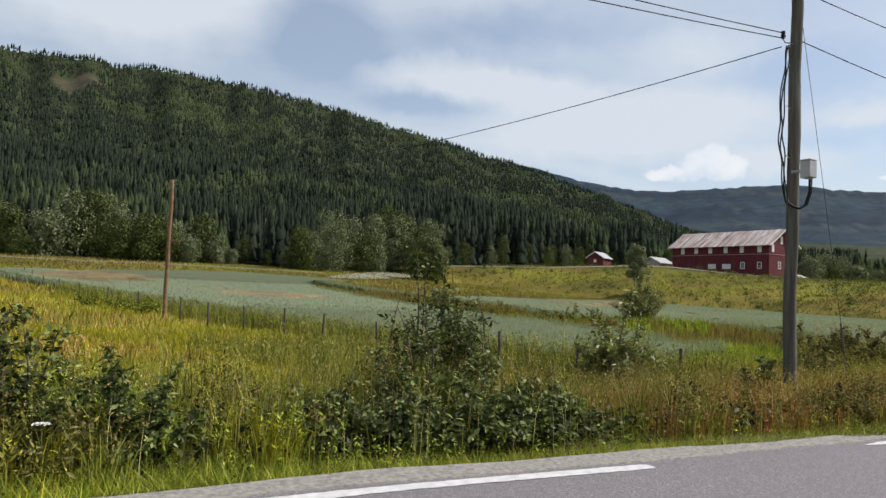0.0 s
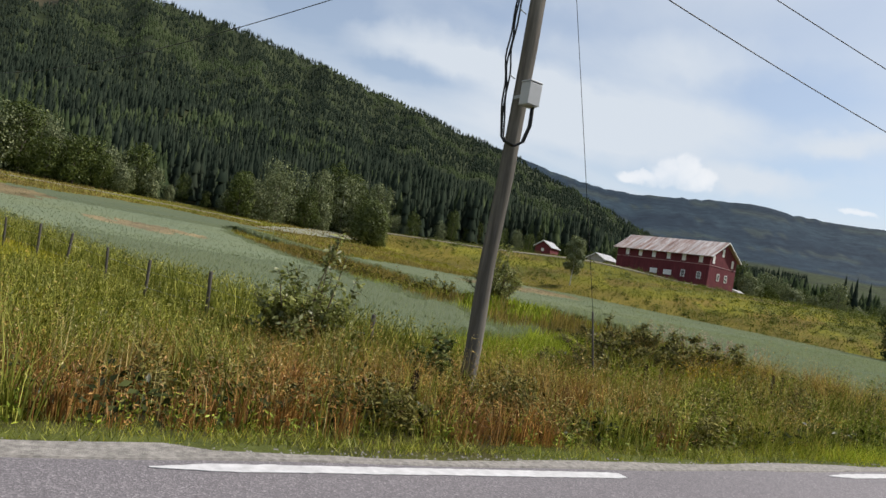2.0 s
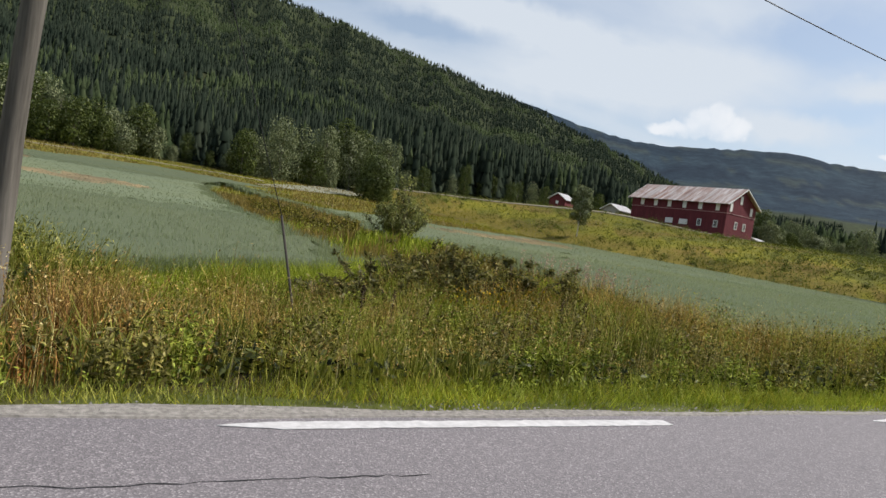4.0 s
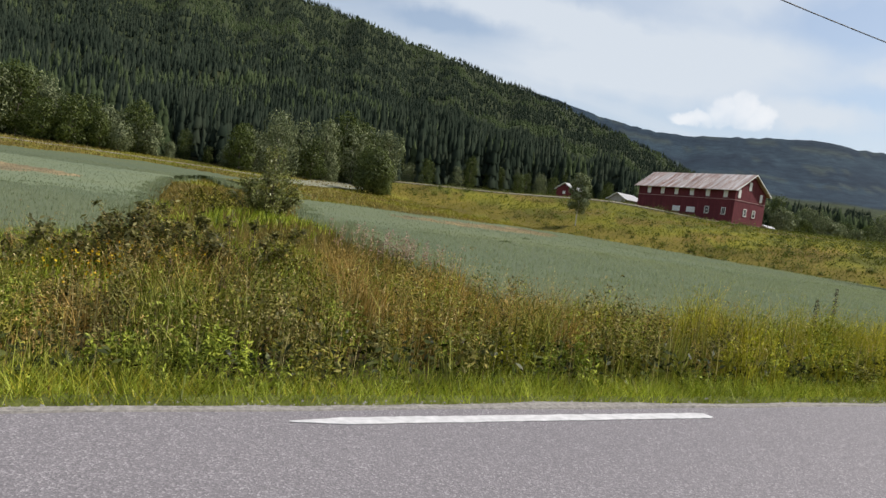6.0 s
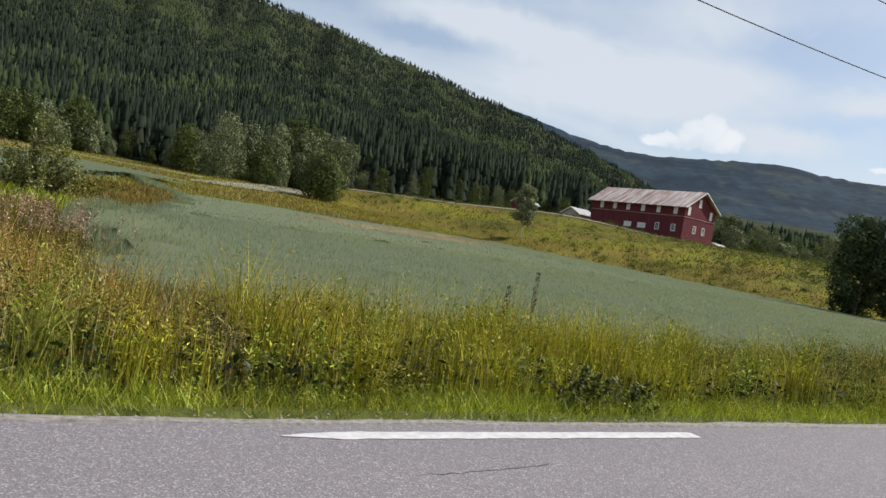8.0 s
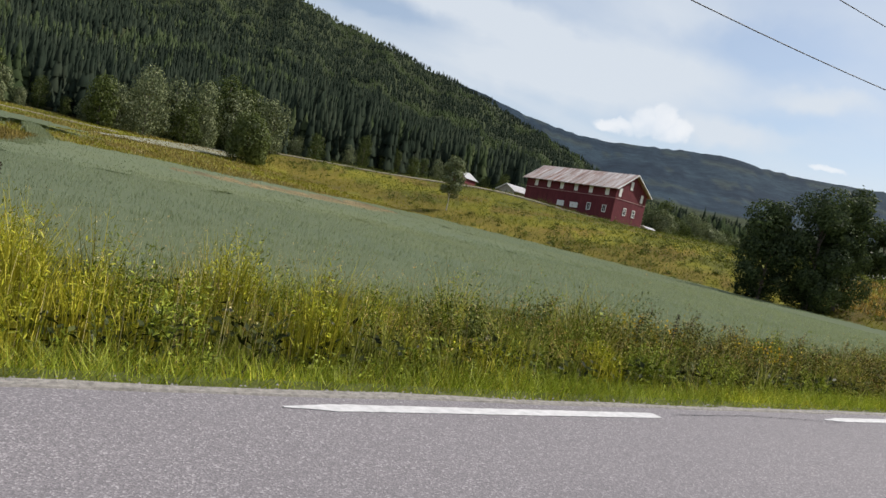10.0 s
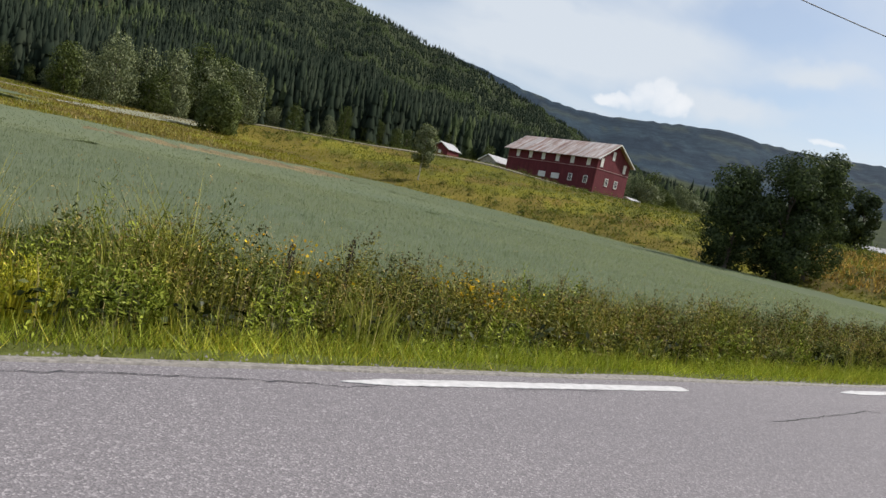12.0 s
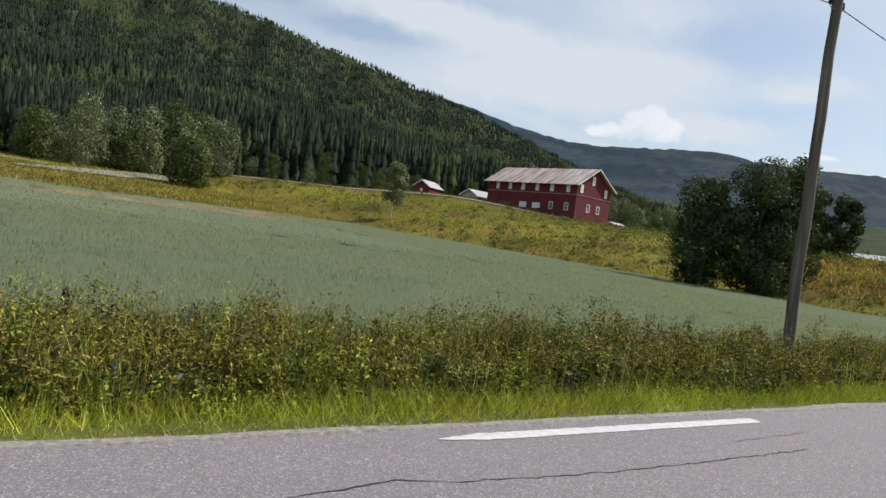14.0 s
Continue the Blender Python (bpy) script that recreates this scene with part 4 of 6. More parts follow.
POSTS = [(9.8, 6.2), (9.22, 8.73), (8.26, 10.5), (7.35, 12.6), (6.73, 14.7), (5.96, 17.5), (5.3, 19.6), (4.4, 21.8), (3.5, 24.2), (2.9, 27.6), (1.6, 33), (0.4, 39), (-1.0, 46), (-2.4, 54), (-3.8, 63), (-5.2, 74), (-6.6, 86), (-8.0, 100)]
for k, (x, y) in enumerate(POSTS):
    rng = random.Random(k)
    fence_post(x, y, 1.08 + rng.uniform(-0.06, 0.08), 0.03 + 0.008 * rng.random(), (rng.uniform(-4, 4), rng.uniform(-4, 4)), k)
for z in (0.45, 0.8):
    pts = [Vector((x, y, float(land(x, y)) + z)) for x, y in POSTS[2:18]]
    tagged(part("fence_wire", tube_bm([Vector((9.8, 6.2, float(land(9.8, 6.2)) + z))] + pts, 0.003, 4), M["steel"]), "thin rusty wire along the fence posts", "wire", group="fence wires")

# ---------------------------------------------------------------- growth


def blades(x, y, h, w, lean, rng, up=0.0, segs=2):
    """Bent tapering blades of grass at the given places."""
    n = len(x)
    z = land(x, y) + up
    a, b = rng.uniform(0, 2 * np.pi, n), rng.uniform(0, 2 * np.pi, n)
    side = np.stack([np.cos(a), np.sin(a), np.zeros(n)], -1) * (np.asarray(w) / 2 * np.ones(n))[:, None]
    bend = np.stack([np.cos(b), np.sin(b), np.zeros(n)], -1) * (np.asarray(lean) * np.ones(n) * h)[:, None]
    base = np.stack([x, y, z - 0.02], -1)
    H = np.stack([np.zeros(n), np.zeros(n), h], -1)
    if segs == 1:
        v = np.stack([base - side, base + side, base + bend + H], 1)
        t = np.array([(0, 1, 2)])
    else:
        mid = base + bend * 0.28 + H * 0.58
        v = np.stack([base - side, base + side, mid - side * 0.8, mid + side * 0.8, base + bend + H * (1 - 0.25 * np.asarray(lean) * np.ones(n))[:, None]], 1)
        t = np.array([(0, 1, 3), (0, 3, 2), (2, 3, 4)])
    k = v.shape[1]
    return v.reshape(-1, 3), (t[None] + k * np.arange(n)[:, None, None]).reshape(-1, 3)


def leaves(p, size, rng, droop=0.3, ratio=0.5, up=None):
    """Diamond leaves with a fold at the given points."""
    n = len(p)
    s = np.asarray(size) * np.ones(n)
    a = rng.uniform(0, 2 * np.pi, n)
    tilt = rng.normal(-droop, 0.5, n) if up is None else up
    d = np.stack([np.cos(a) * np.cos(tilt), np.sin(a) * np.cos(tilt), np.sin(tilt)], -1)
    side = np.cross(d, rng.normal(0, 1, (n, 3)) * 0.45 + np.array([0, 0, 1.0]))
    side /= np.linalg.norm(side, axis=1, keepdims=True) + 1e-9
    nor = np.cross(side, d)
    v = np.stack([p, p + d * s[:, None] * 0.5 + side * (s * ratio / 2)[:, None] + nor * (s * 0.06)[:, None], p + d * s[:, None], p + d * s[:, None] * 0.5 - side * (s * ratio / 2)[:, None] + nor * (s * 0.06)[:, None]], 1)
    t = np.array([(0, 1, 2), (0, 2, 3)])
    return v.reshape(-1, 3), (t[None] + 4 * np.arange(n)[:, None, None]).reshape(-1, 3)


def outward_leaves(p, normal, size, rng, ratio=0.7):
    """Diamond leaves that lie roughly across the given outward directions."""
    n = len(p)
    s = np.asarray(size) * np.ones(n)
    nor = normal + rng.normal(0, 0.45, (n, 3))
    nor /= np.linalg.norm(nor, axis=1, keepdims=True) + 1e-9
    d = np.cross(nor, rng.normal(0, 1, (n, 3)))
    d /= np.linalg.norm(d, axis=1, keepdims=True) + 1e-9
    side = np.cross(nor, d)
    h, w = (s / 2)[:, None], (s * ratio / 2)[:, None]
    v = np.stack([p - d * h, p + side * w, p + d * h, p - side * w], 1)
    t = np.array([(0, 1, 2), (0, 2, 3)])
    return v.reshape(-1, 3), (t[None] + 4 * np.arange(n)[:, None, None]).reshape(-1, 3)


def scatter(rng, n, x0, x1, y0, y1):
    return rng.uniform(x0, x1, n), rng.uniform(y0, y1, n)


def stuff(name, vt, material, label, category):
    return tagged(np_mesh(name, *vt, material), label, category, kind="stuff")


rng = np.random.default_rng(11)


def tufts(cx, cy, h, n, w, spread, rng, lean=0.45):
    """Tufts: blades that fan out from common roots."""
    k = len(cx)
    q = np.repeat(np.arange(k), n)
    a = rng.uniform(0, 2 * np.pi, k * n)
    r = spread * np.sqrt(rng.random(k * n))
    x, y = cx[q] + r * np.cos(a), cy[q] + r * np.sin(a)
    hh = h[q] * rng.uniform(0.55, 1.12, k * n)
    z = land(x, y)
    out = lean * rng.uniform(0.2, 1.0, k * n) * hh
    b = a + rng.normal(0, 0.6, k * n)
    bend = np.stack([np.cos(b), np.sin(b), np.zeros(k * n)], -1) * out[:, None]
    c = rng.uniform(0, 2 * np.pi, k * n)
    side = np.stack([np.cos(c), np.sin(c), np.zeros(k * n)], -1) * w / 2
    base = np.stack([x, y, z - 0.02], -1)
    H = np.stack([np.zeros(k * n), np.zeros(k * n), hh], -1)
    mid = base + bend * 0.3 + H * 0.6
    v = np.stack([base - side, base + side, mid - side * 0.85, mid + side * 0.85, base + bend + H], 1)
    t = np.array([(0, 1, 3), (0, 3, 2), (2, 3, 4)])
    return (v.reshape(-1, 3), (t[None] + 5 * np.arange(k * n)[:, None, None]).reshape(-1, 3)), np.stack([x, y, z + hh], -1) + bend


def forbs(cx, cy, h, k, leaf, rng, spread=0.09, ratio=0.42, rise=0.1, low=0.12):
    """Leafy stems: leaves set round an upright stem, larger below."""
    n = len(cx)
    f = rng.uniform(low, 1.0, (n, k))
    a = rng.uniform(0, 2 * np.pi, (n, k))
    r = spread * (1.25 - 0.85 * f) * rng.random((n, k)) ** 0.5 * (h[:, None] / 0.7)
    p = np.stack([cx[:, None] + r * np.cos(a), cy[:, None] + r * np.sin(a), land(cx, cy)[:, None] + f * h[:, None]], -1).reshape(-1, 3)
    return leaves(p, leaf * (1.3 - 0.55 * f.ravel()) * rng.uniform(0.7, 1.3, n * k), rng, -rise, ratio)


def verge_height(x, y):
    h = 0.30 + 0.32 * sstep(0.7, 1.4, y) + 0.36 * sstep(1.4, 3.4, y) + 0.10 * (patchy(x, y, 0.8, 1) - 0.5) * 2
    return h * (1 - 0.26 * sstep(24, 13, x) * sstep(2, 6, x)) * (1 - 0.06 * sstep(25, 29, x)) * (1 - 0.14 * sstep(32, 37, x))


def zone_weights(x, y):
    """How much of each kind grows at a place: rust, dry, green grass, yellow, green, olive and dark weeds."""
    def hump(c, w):
        return np.exp(-((x - c) / w) ** 2)
    back = sstep(2.6, 4.0, y)
    rust = 0.35 * hump(21.0, 2.5) + 1.7 * hump(6.8, 3.0) * (1 - 0.7 * back) + 0.7 * hump(11.0, 1.8) * (1 - back) + 0.3 * hump(13.4, 0.7) * (y < 2.4)
    dry = 1.6 * hump(7.5, 3.2) * (0.35 + back) + 1.5 * hump(11.8, 1.8) * back + 1.2 * hump(17.6, 2.4) * back + 2.0 * hump(22.2, 2.6) * (0.25 + back) + 0.8 * hump(25.0, 1.4) * back
    grass = 0.55 + 0.9 * hump(0.5, 4.0) + 0.5 * hump(14.2, 1.6)
    yellow = 0.12 * hump(22.5, 3.0) + 1.9 * hump(28.8, 2.9) + 0.8 * hump(25.0, 1.9) + 0.2 * hump(34.0, 1.5) + 0.6 * hump(1.0, 3.5) * (y < 2.6) + 0.3 * hump(19.8, 1.5)
    green = 0.45 * (1 - 0.85 * hump(8.5, 5.0)) + 0.2 * hump(15.5, 3.0) * (1 - back) + 0.15 * hump(33.5, 3.0) + 0.5 * hump(-1.0, 3.0)
    olive = 0.35 + 0.4 * hump(19.0, 4.5) + 1.1 * sstep(34, 38, x) + 0.3 * hump(24.5, 2.0)
    dark = 0.30 + 0.5 * hump(8.0, 4.0) * (y < 3) + 0.45 * hump(36.3, 1.8) + 0.75 * hump(18.2, 2.2) + 0.45 * hump(23.6, 1.9) + 0.75 * sstep(39, 44, x) + 0.4 * hump(-0.5, 2.6)
    dark = dark * (1 - 0.7 * hump(27.5, 3.6))
    olive = olive * (1 - 0.6 * hump(27.5, 3.6))
    return np.stack([rust, dry, grass, yellow, green, olive, dark], -1)


def build_verge():
    # short bright grass by the road
    n = 96000
    x, y = scatter(rng, n, -3.5, 58, 0.34, 1.65)
    edge = 0.31 + 0.05 * np.sin(x * 1.7) + 0.05 * np.sin(x * 4.1) + 0.10 * (x < 6)
    keep = (y > edge + rng.exponential(0.05, n)) & (rng.random(n) < np.clip(1.2 - 0.4 * y, 0.3, 1))
    x, y = x[keep], y[keep]
    h = (0.05 + 0.12 * np.clip((y - 0.4) / 0.6, 0, 1) + 0.10 * patchy(x, y, 0.5)) * rng.uniform(0.5, 1.7, len(x)) * (1 - 0.5 * sstep(14, 11, x) * sstep(-1, 1, x))
    dry = rng.random(len(x)) < 0.10 + 0.45 * np.exp(-((x - 8) / 5) ** 2) + 0.25 * (patchy(x, y, 0.6, 5) > 0.66)
    dull = (rng.random(len(x)) < 0.92 * sstep(13.5, 11, x) * sstep(3.0, 5.0, x)) & (rng.random(len(x)) < 0.9)
    dry &= ~dull
    for mask, key, name, label in ((~dry & ~dull, "shortgrass", "verge_grass", "short bright green grass along the road"), (dull, "tallgreen", "dull_verge_grass", "dull green short grass along the road"), (dry, "yellowgrass", "pale_verge_grass", "straw-tinged short grass along the road")):
        stuff(name, blades(x[mask], y[mask], h[mask] * 0.78, 0.0068, rng.uniform(0.2, 1.3, mask.sum()), rng, 0.0, 1), M[key], label, "grass")

    # the tall growth stands in clumps of one kind each
    n = 3600
    cx, cy = scatter(rng, n, -3.6, 58, 1.15, 7.8)
    front = 1.25 - 0.45 * sstep(13.5, 11, cx) + 0.16 * np.sin(cx * 0.9) + 0.14 * np.sin(cx * 2.7) + 0.10 * np.sin(cx * 6.1)
    deep = 4.7 + 2.9 * ((cx > 8) & (cx < 27)) + 0.8 * (cx > 30)
    keep = (cy > front) & (cy < deep) & ~in_oats(cx, cy - 0.15) & ~((cx > 0.9) & (cx < 4.4) & (cy < 2.9))
    cx, cy = cx[keep], cy[keep]
    drift = np.stack([patchy(cx, cy, 0.28, 3.7 * k + 1.3) for k in range(7)], -1)
    wts = zone_weights(cx, cy) * (0.12 + drift) ** 2.4 * rng.uniform(0.6, 1.0, (len(cx), 7))
    kind = np.argmax(wts, 1)
    size = rng.uniform(0.16, 0.34, len(cx))
    tall = rng.uniform(0.62, 1.12, len(cx)) * (0.72 + 0.6 * patchy(cx, cy, 0.35, 14))

    def plants(k, per):
        """Single plants of a kind, gathered round their clump's middle."""
        q = np.repeat(np.flatnonzero(kind == k), per)
        a, r = rng.uniform(0, 2 * np.pi, len(q)), size[q] * np.sqrt(rng.random(len(q)))
        x, y = cx[q] + r * np.cos(a), cy[q] + r * np.sin(a)
        ok = (y > 0.62) & ~in_oats(x, y - 0.1)
        h = verge_height(x, y) * tall[q] * (1.08 - 0.5 * (r / 0.34) ** 2) * rng.uniform(0.85, 1.1, len(q))
        return x[ok], y[ok], h[ok]
    for k, key, name, label in ((0, "rustgrass", "rusty_grass", "rust-brown seeding grass on the verge"), (1, "drygrass", "dry_grass", "tall dry straw-coloured grass on the verge")):
        x, y, h = plants(k, 9)
        vt, tips = tufts(x, y, h, 6, 0.008, 0.07, rng, 0.55)
        stuff(name, vt, M[key], label, "grass")
        i = rng.random(len(tips)) < 0.6
        m = 2
        p = np.repeat(tips[i], m, 0) + rng.normal(0, 0.022, (m * i.sum(), 3)) - np.stack([np.zeros(m * i.sum()), np.zeros(m * i.sum()), rng.exponential(0.05, m * i.sum())], -1)
        stuff("grass_seed_heads", leaves(p, 0.042, rng, -0.3, 0.28), M[key], "fine loose seed heads of tall grass", "grass")
    x, y, h = plants(2, 9)
    vt, tips = tufts(x, y, h * 1.05, 7, 0.010, 0.08, rng, 0.6)
    stuff("tall_grass", vt, M["tallgreen"], "tall green grass and stems on the verge", "grass")
    i = rng.random(len(tips)) < 0.3
    p = np.repeat(tips[i], 3, 0) + rng.normal(0, 0.016, (3 * i.sum(), 3))
    stuff("grass_seed_heads", leaves(p, 0.035, rng, -0.5, 0.25), M["drygrass"], "fine loose seed heads of tall grass", "grass")
    for k, key, name, label, leaf, ratio, rise, per in ((3, "yellowweed", "yellow_weeds", "yellow-green leafy weeds on the verge", 0.066, 0.22, 0.4, 9), (4, "greenweed", "green_weeds", "fresh green leafy weeds on the verge", 0.062, 0.30, 0.3, 8), (5, "oliveweed", "olive_weeds", "olive-green leafy weeds on the verge", 0.060, 0.32, 0.25, 7), (6, "weedleaf", "leafy_weeds", "dark green leafy weeds between the grasses", 0.068, 0.34, 0.2, 8)):
        x, y, h = plants(k, per)
        for near, mat, nam, lab in ((x < 27, "brownleaf", "brownish_weeds", "brown-green leafy weeds among the grasses"), (x >= 27, key, name, label)) if k == 6 else ((x > -9, key, name, label),):
            a = forbs(x[near], y[near], h[near], 15 if k == 3 else 26, leaf, rng, 0.10, ratio, rise, 0.42)
            b = blades(x[near][::2], y[near][::2], h[near][::2] * 1.03, 0.008, 0.1, rng)
            stuff(nam, join([a, b]), M[mat], lab, "weeds")
        if k >= 5:
            i = rng.random(len(x)) < (0.18 + 0.4 * sstep(34, 42, x))
            m = 14
            q = np.stack([np.repeat(x[i], m), np.repeat(y[i], m), np.repeat((land(x, y) + h)[i], m) - rng.exponential(0.07, m * i.sum())], -1) + rng.normal(0, 0.022, (m * i.sum(), 3))
            stuff("weed_seed_heads", leaves(q, rng.uniform(0.02, 0.045, len(q)), rng, -0.4, 0.45), M["brownweed"], "brown seeding tops of tall weeds", "weeds")
        if k == 3:
            g = tufts(x, y, h * 1.10, 7, 0.009, 0.1, rng, 0.4)[0]
            stuff("yellow_grass", g, M["yellowgrass"], "tall yellow-green grass on the verge", "grass")
    # single blades and stalks that stand out above the rest
    n = 6500
    x, y = scatter(rng, n, -3.5, 58, 1.15, 5.0)
    keep = ~in_oats(x, y - 0.1)
    x, y = x[keep], y[keep]
    h = verge_height(x, y) * rng.uniform(0.8, 1.3, len(x))
    green = rng.random(len(x)) < 0.4
    stuff("grass_stalks", blades(x[green], y[green], h[green], 0.009, rng.uniform(0.1, 0.5, green.sum()), rng), M["tallgreen"], "thin grass stalks rising from the weeds", "grass")
    x, y, h = x[~green], y[~green], h[~green]
    z = land(x, y) + h
    p = np.repeat(np.stack([x, y, z], -1), 5, 0) + rng.normal(0, 0.014, (5 * len(x), 3)) - np.stack([np.zeros(5 * len(x)), np.zeros(5 * len(x)), rng.exponential(0.05, 5 * len(x))], -1)
    stuff("straw_stalks", join([blades(x, y, h, 0.006, rng.uniform(0.0, 0.12, len(x)), rng), leaves(p, 0.026, rng, -0.4, 0.35)]), M["straw"], "pale dry grass stalks with seed heads", "grass")
    # broad low leaves close the ground between stems; their dark colour paints shade
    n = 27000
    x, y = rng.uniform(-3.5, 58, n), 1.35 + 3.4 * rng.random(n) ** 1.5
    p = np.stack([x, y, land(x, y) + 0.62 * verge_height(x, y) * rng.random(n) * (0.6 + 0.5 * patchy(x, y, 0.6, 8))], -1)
    stuff("undergrowth", leaves(p, rng.uniform(0.06, 0.11, n), rng, 0.1, 0.5), M["shadeleaf"], "broad low leaves between the weeds, coloured dark as shade", "weeds")
    # weeds along the fence, in front of the oats
    n = 2600
    y = 6.0 + 50 * rng.random(n) ** 1.6
    x = fence_x(y) + rng.normal(0.35, 0.5, n)
    h = rng.uniform(0.45, 0.95, n) * (1.28 - 0.28 * sstep(9, 20, y))
    stuff("fence_weeds", forbs(x, y, h, 14, 0.09, rng, 0.16, 0.35, 0.3), M["fenceweed"], "tall green weeds along the fence", "weeds")
    w = tufts(x[::2], y[::2], h[::2] * 1.05, 9, 0.02, 0.25, rng)[0]
    stuff("fence_grass", w, M["tallgreen"], "tall grass along the fence", "grass")
    # rank growth on the meadow side, which hides the posts' feet
    n = 2300
    y = 4.6 + 12.5 * rng.random(n) ** 1.2
    x = fence_x(y) - 5.5 * rng.random(n) ** 1.3
    h = rng.uniform(0.42, 0.78, n) * (0.7 + 0.5 * patchy(x, y, 0.8, 21))
    stuff("meadow_weeds", forbs(x, y, h, 12, 0.075, rng, 0.15, 0.32, 0.3), M["fenceweed"], "rank green weeds on the meadow before the fence", "weeds")
    stuff("meadow_tall_grass", tufts(x[::2], y[::2], h[::2] * 1.1, 7, 0.014, 0.22, rng)[0], M["tallgreen"], "tall grass on the meadow before the fence", "grass")
    # bright low leaves where the short grass ends
    n = 1700
    x, y = scatter(rng, n, -3, 58, 0.75, 1.9)
    keep = patchy(x, y, 0.7, 12) > 0.5
    x, y = x[keep], y[keep]
    stuff("low_weeds", forbs(x, y, rng.uniform(0.12, 0.30, len(x)), 14, 0.042, rng, 0.12, 0.35, 0.3), M["greenweed"], "low bright leafy weeds at the grass edge", "weeds")
    # pink spikes at the strip's corner
    n = 70
    x, y = rng.normal(22.3, 0.6, n), rng.uniform(8.2, 11.5, n)
    h = rng.uniform(0.85, 1.25, n)
    f = rng.uniform(0.62, 1.0, (n, 26))
    p = np.stack([np.repeat(x, 26), np.repeat(y, 26), (land(x, y)[:, None] + f * h[:, None]).ravel()], -1) + rng.normal(0, 0.022, (n * 26, 3))
    stuff("pink_flower_spikes", leaves(p, 0.04, rng, 0.0, 0.7), M["pinkflower"], "faded pink flower spikes of tall weeds", "flowers")
    stuff("flower_stems", join([blades(x, y, h, 0.012, 0.05, rng), forbs(x, y, h * 0.65, 16, 0.10, rng, 0.05, 0.2, 0.3)]), M["oliveweed"], "leafy stems of the pink flowers", "weeds")
    # yellow flowers
    cx = np.array([38.6, 38.5, 36.8, 36.4, 16.3, 16.9, 17.6, 36.0, 38.9, 16.6])
    cy = np.array([2.6, 2.9, 3.1, 3.3, 5.4, 5.7, 5.5, 3.0, 2.4, 5.1])
    q = rng.integers(0, 10, 420)
    px, py = cx[q] + rng.normal(0, 0.2, 420), cy[q] + rng.normal(0, 0.2, 420)
    p = np.stack([px, py, land(px, py) + verge_height(px, py) * rng.uniform(0.6, 1.06, 420)], -1)
    stuff("yellow_flowers", leaves(p, 0.042, rng, -0.5, 0.8), M["yellowflower"], "small yellow flower heads among weeds", "flowers")



def white_umbel(x, y, h):
    """A flat white flower head on a thin stem."""
    g = np.random.default_rng(5)
    root = new("white_umbel")
    root.location = (x, y, float(land(x, y)))
    part("stem", tube_bm([(0, 0, -0.02), (0.01, 0, h * 0.5), (0, 0.01, h)], [0.005, 0.004, 0.003], 5), M["twig"], root)
    a, r = g.uniform(0, 6.28, 90), 0.06 * np.sqrt(g.random(90))
    p = np.stack([r * np.cos(a), r * np.sin(a), h + 0.012 * np.cos(r * 20)], -1)
    head = np_mesh("flower_head", *outward_leaves(p, np.tile([0, 0, 1.0], (90, 1)), 0.02, g), M["white"])
    head.parent = root
    tagged(root, "white flat-topped wild flower in the verge", "flower")


build_verge()
white_umbel(-1.13, 1.6, 0.4)


def build_meadow():
    for n, y0, y1, segs in ((44000, 4.3, 22, 2), (34000, 20, 95, 1)):
        y = y0 + (y1 - y0) * rng.random(n) ** 1.5
        x = fence_x(y) + 0.4 - (24 + 0.4 * y) * rng.random(n) ** 1.2
        h = (0.20 + 0.20 * patchy(x, y, 3.0, 3)) * rng.uniform(0.6, 1.25, n)
        w = 0.012 + 0.0016 * y
        d = (patchy(x, y, 2.6, 9) > 0.60) & (rng.random(n) < 0.6)
        for mask, key, name, label in ((~d, "meadow", "meadow_grass", "yellow-green meadow grass behind the verge"), (d, "drygrass", "meadow_dry_grass", "tan seeding patches in the meadow")):
            stuff(name, blades(x[mask], y[mask], h[mask], w[mask], rng.uniform(0.1, 0.6, mask.sum()), rng, 0.0, segs), M[key], label, "grass")
    # rough uncut strip between the two fields, and the green corner by the pole
    n = 30000
    y = 6.0 + 62 * rng.random(n) ** 1.5
    x = strip_left(y) - 0.5 + (strip_right(y) - strip_left(y) + 1.0) * rng.random(n)
    front = rng.random(n) < 0.35
    x = np.where(front, rng.uniform(9.5, 27, n), x)
    y = np.where(front, rng.uniform(4.8, 12, n), y)
    keep = ~in_oats(x, y)
    x, y = x[keep], y[keep]
    h = (0.42 + 0.35 * patchy(x, y, 2.0, 6)) * rng.uniform(0.6, 1.3, len(x))
    g = (x < 17.5) | ((patchy(x, y, 2.4, 5) > 0.58) & (y < 30))
    w = 0.014 + 0.0016 * y
    for mask, key, name, label in ((g, "shortgrass", "corner_grass", "fresh green grass at the field corner"), (~g, "stripgrass", "strip_grass", "brown-green grass on the strip between fields")):
        stuff(name, blades(x[mask], y[mask], h[mask], w[mask], rng.uniform(0.1, 0.5, mask.sum()), rng), M[key], label, "grass")


build_meadow()


def build_field_margin():
    """Tall fresh grass in front of the oats, by the pole and along the strip."""
    n = 22000
    x = rng.uniform(9.2, 18.5, n)
    y = 7.2 + 0.5 * (x - 9) + 0.3 * np.sin(x * 1.9) + 0.35 - 2.8 * rng.random(n) ** 1.4
    h = rng.uniform(0.4, 0.78, n) * (0.75 + 0.5 * patchy(x, y, 1.1, 17))
    stuff("margin_grass", blades(x, y, h, 0.012, rng.uniform(0.15, 0.6, n), rng), M["shortgrass"], "tall fresh grass before the oats", "grass")


build_field_margin()


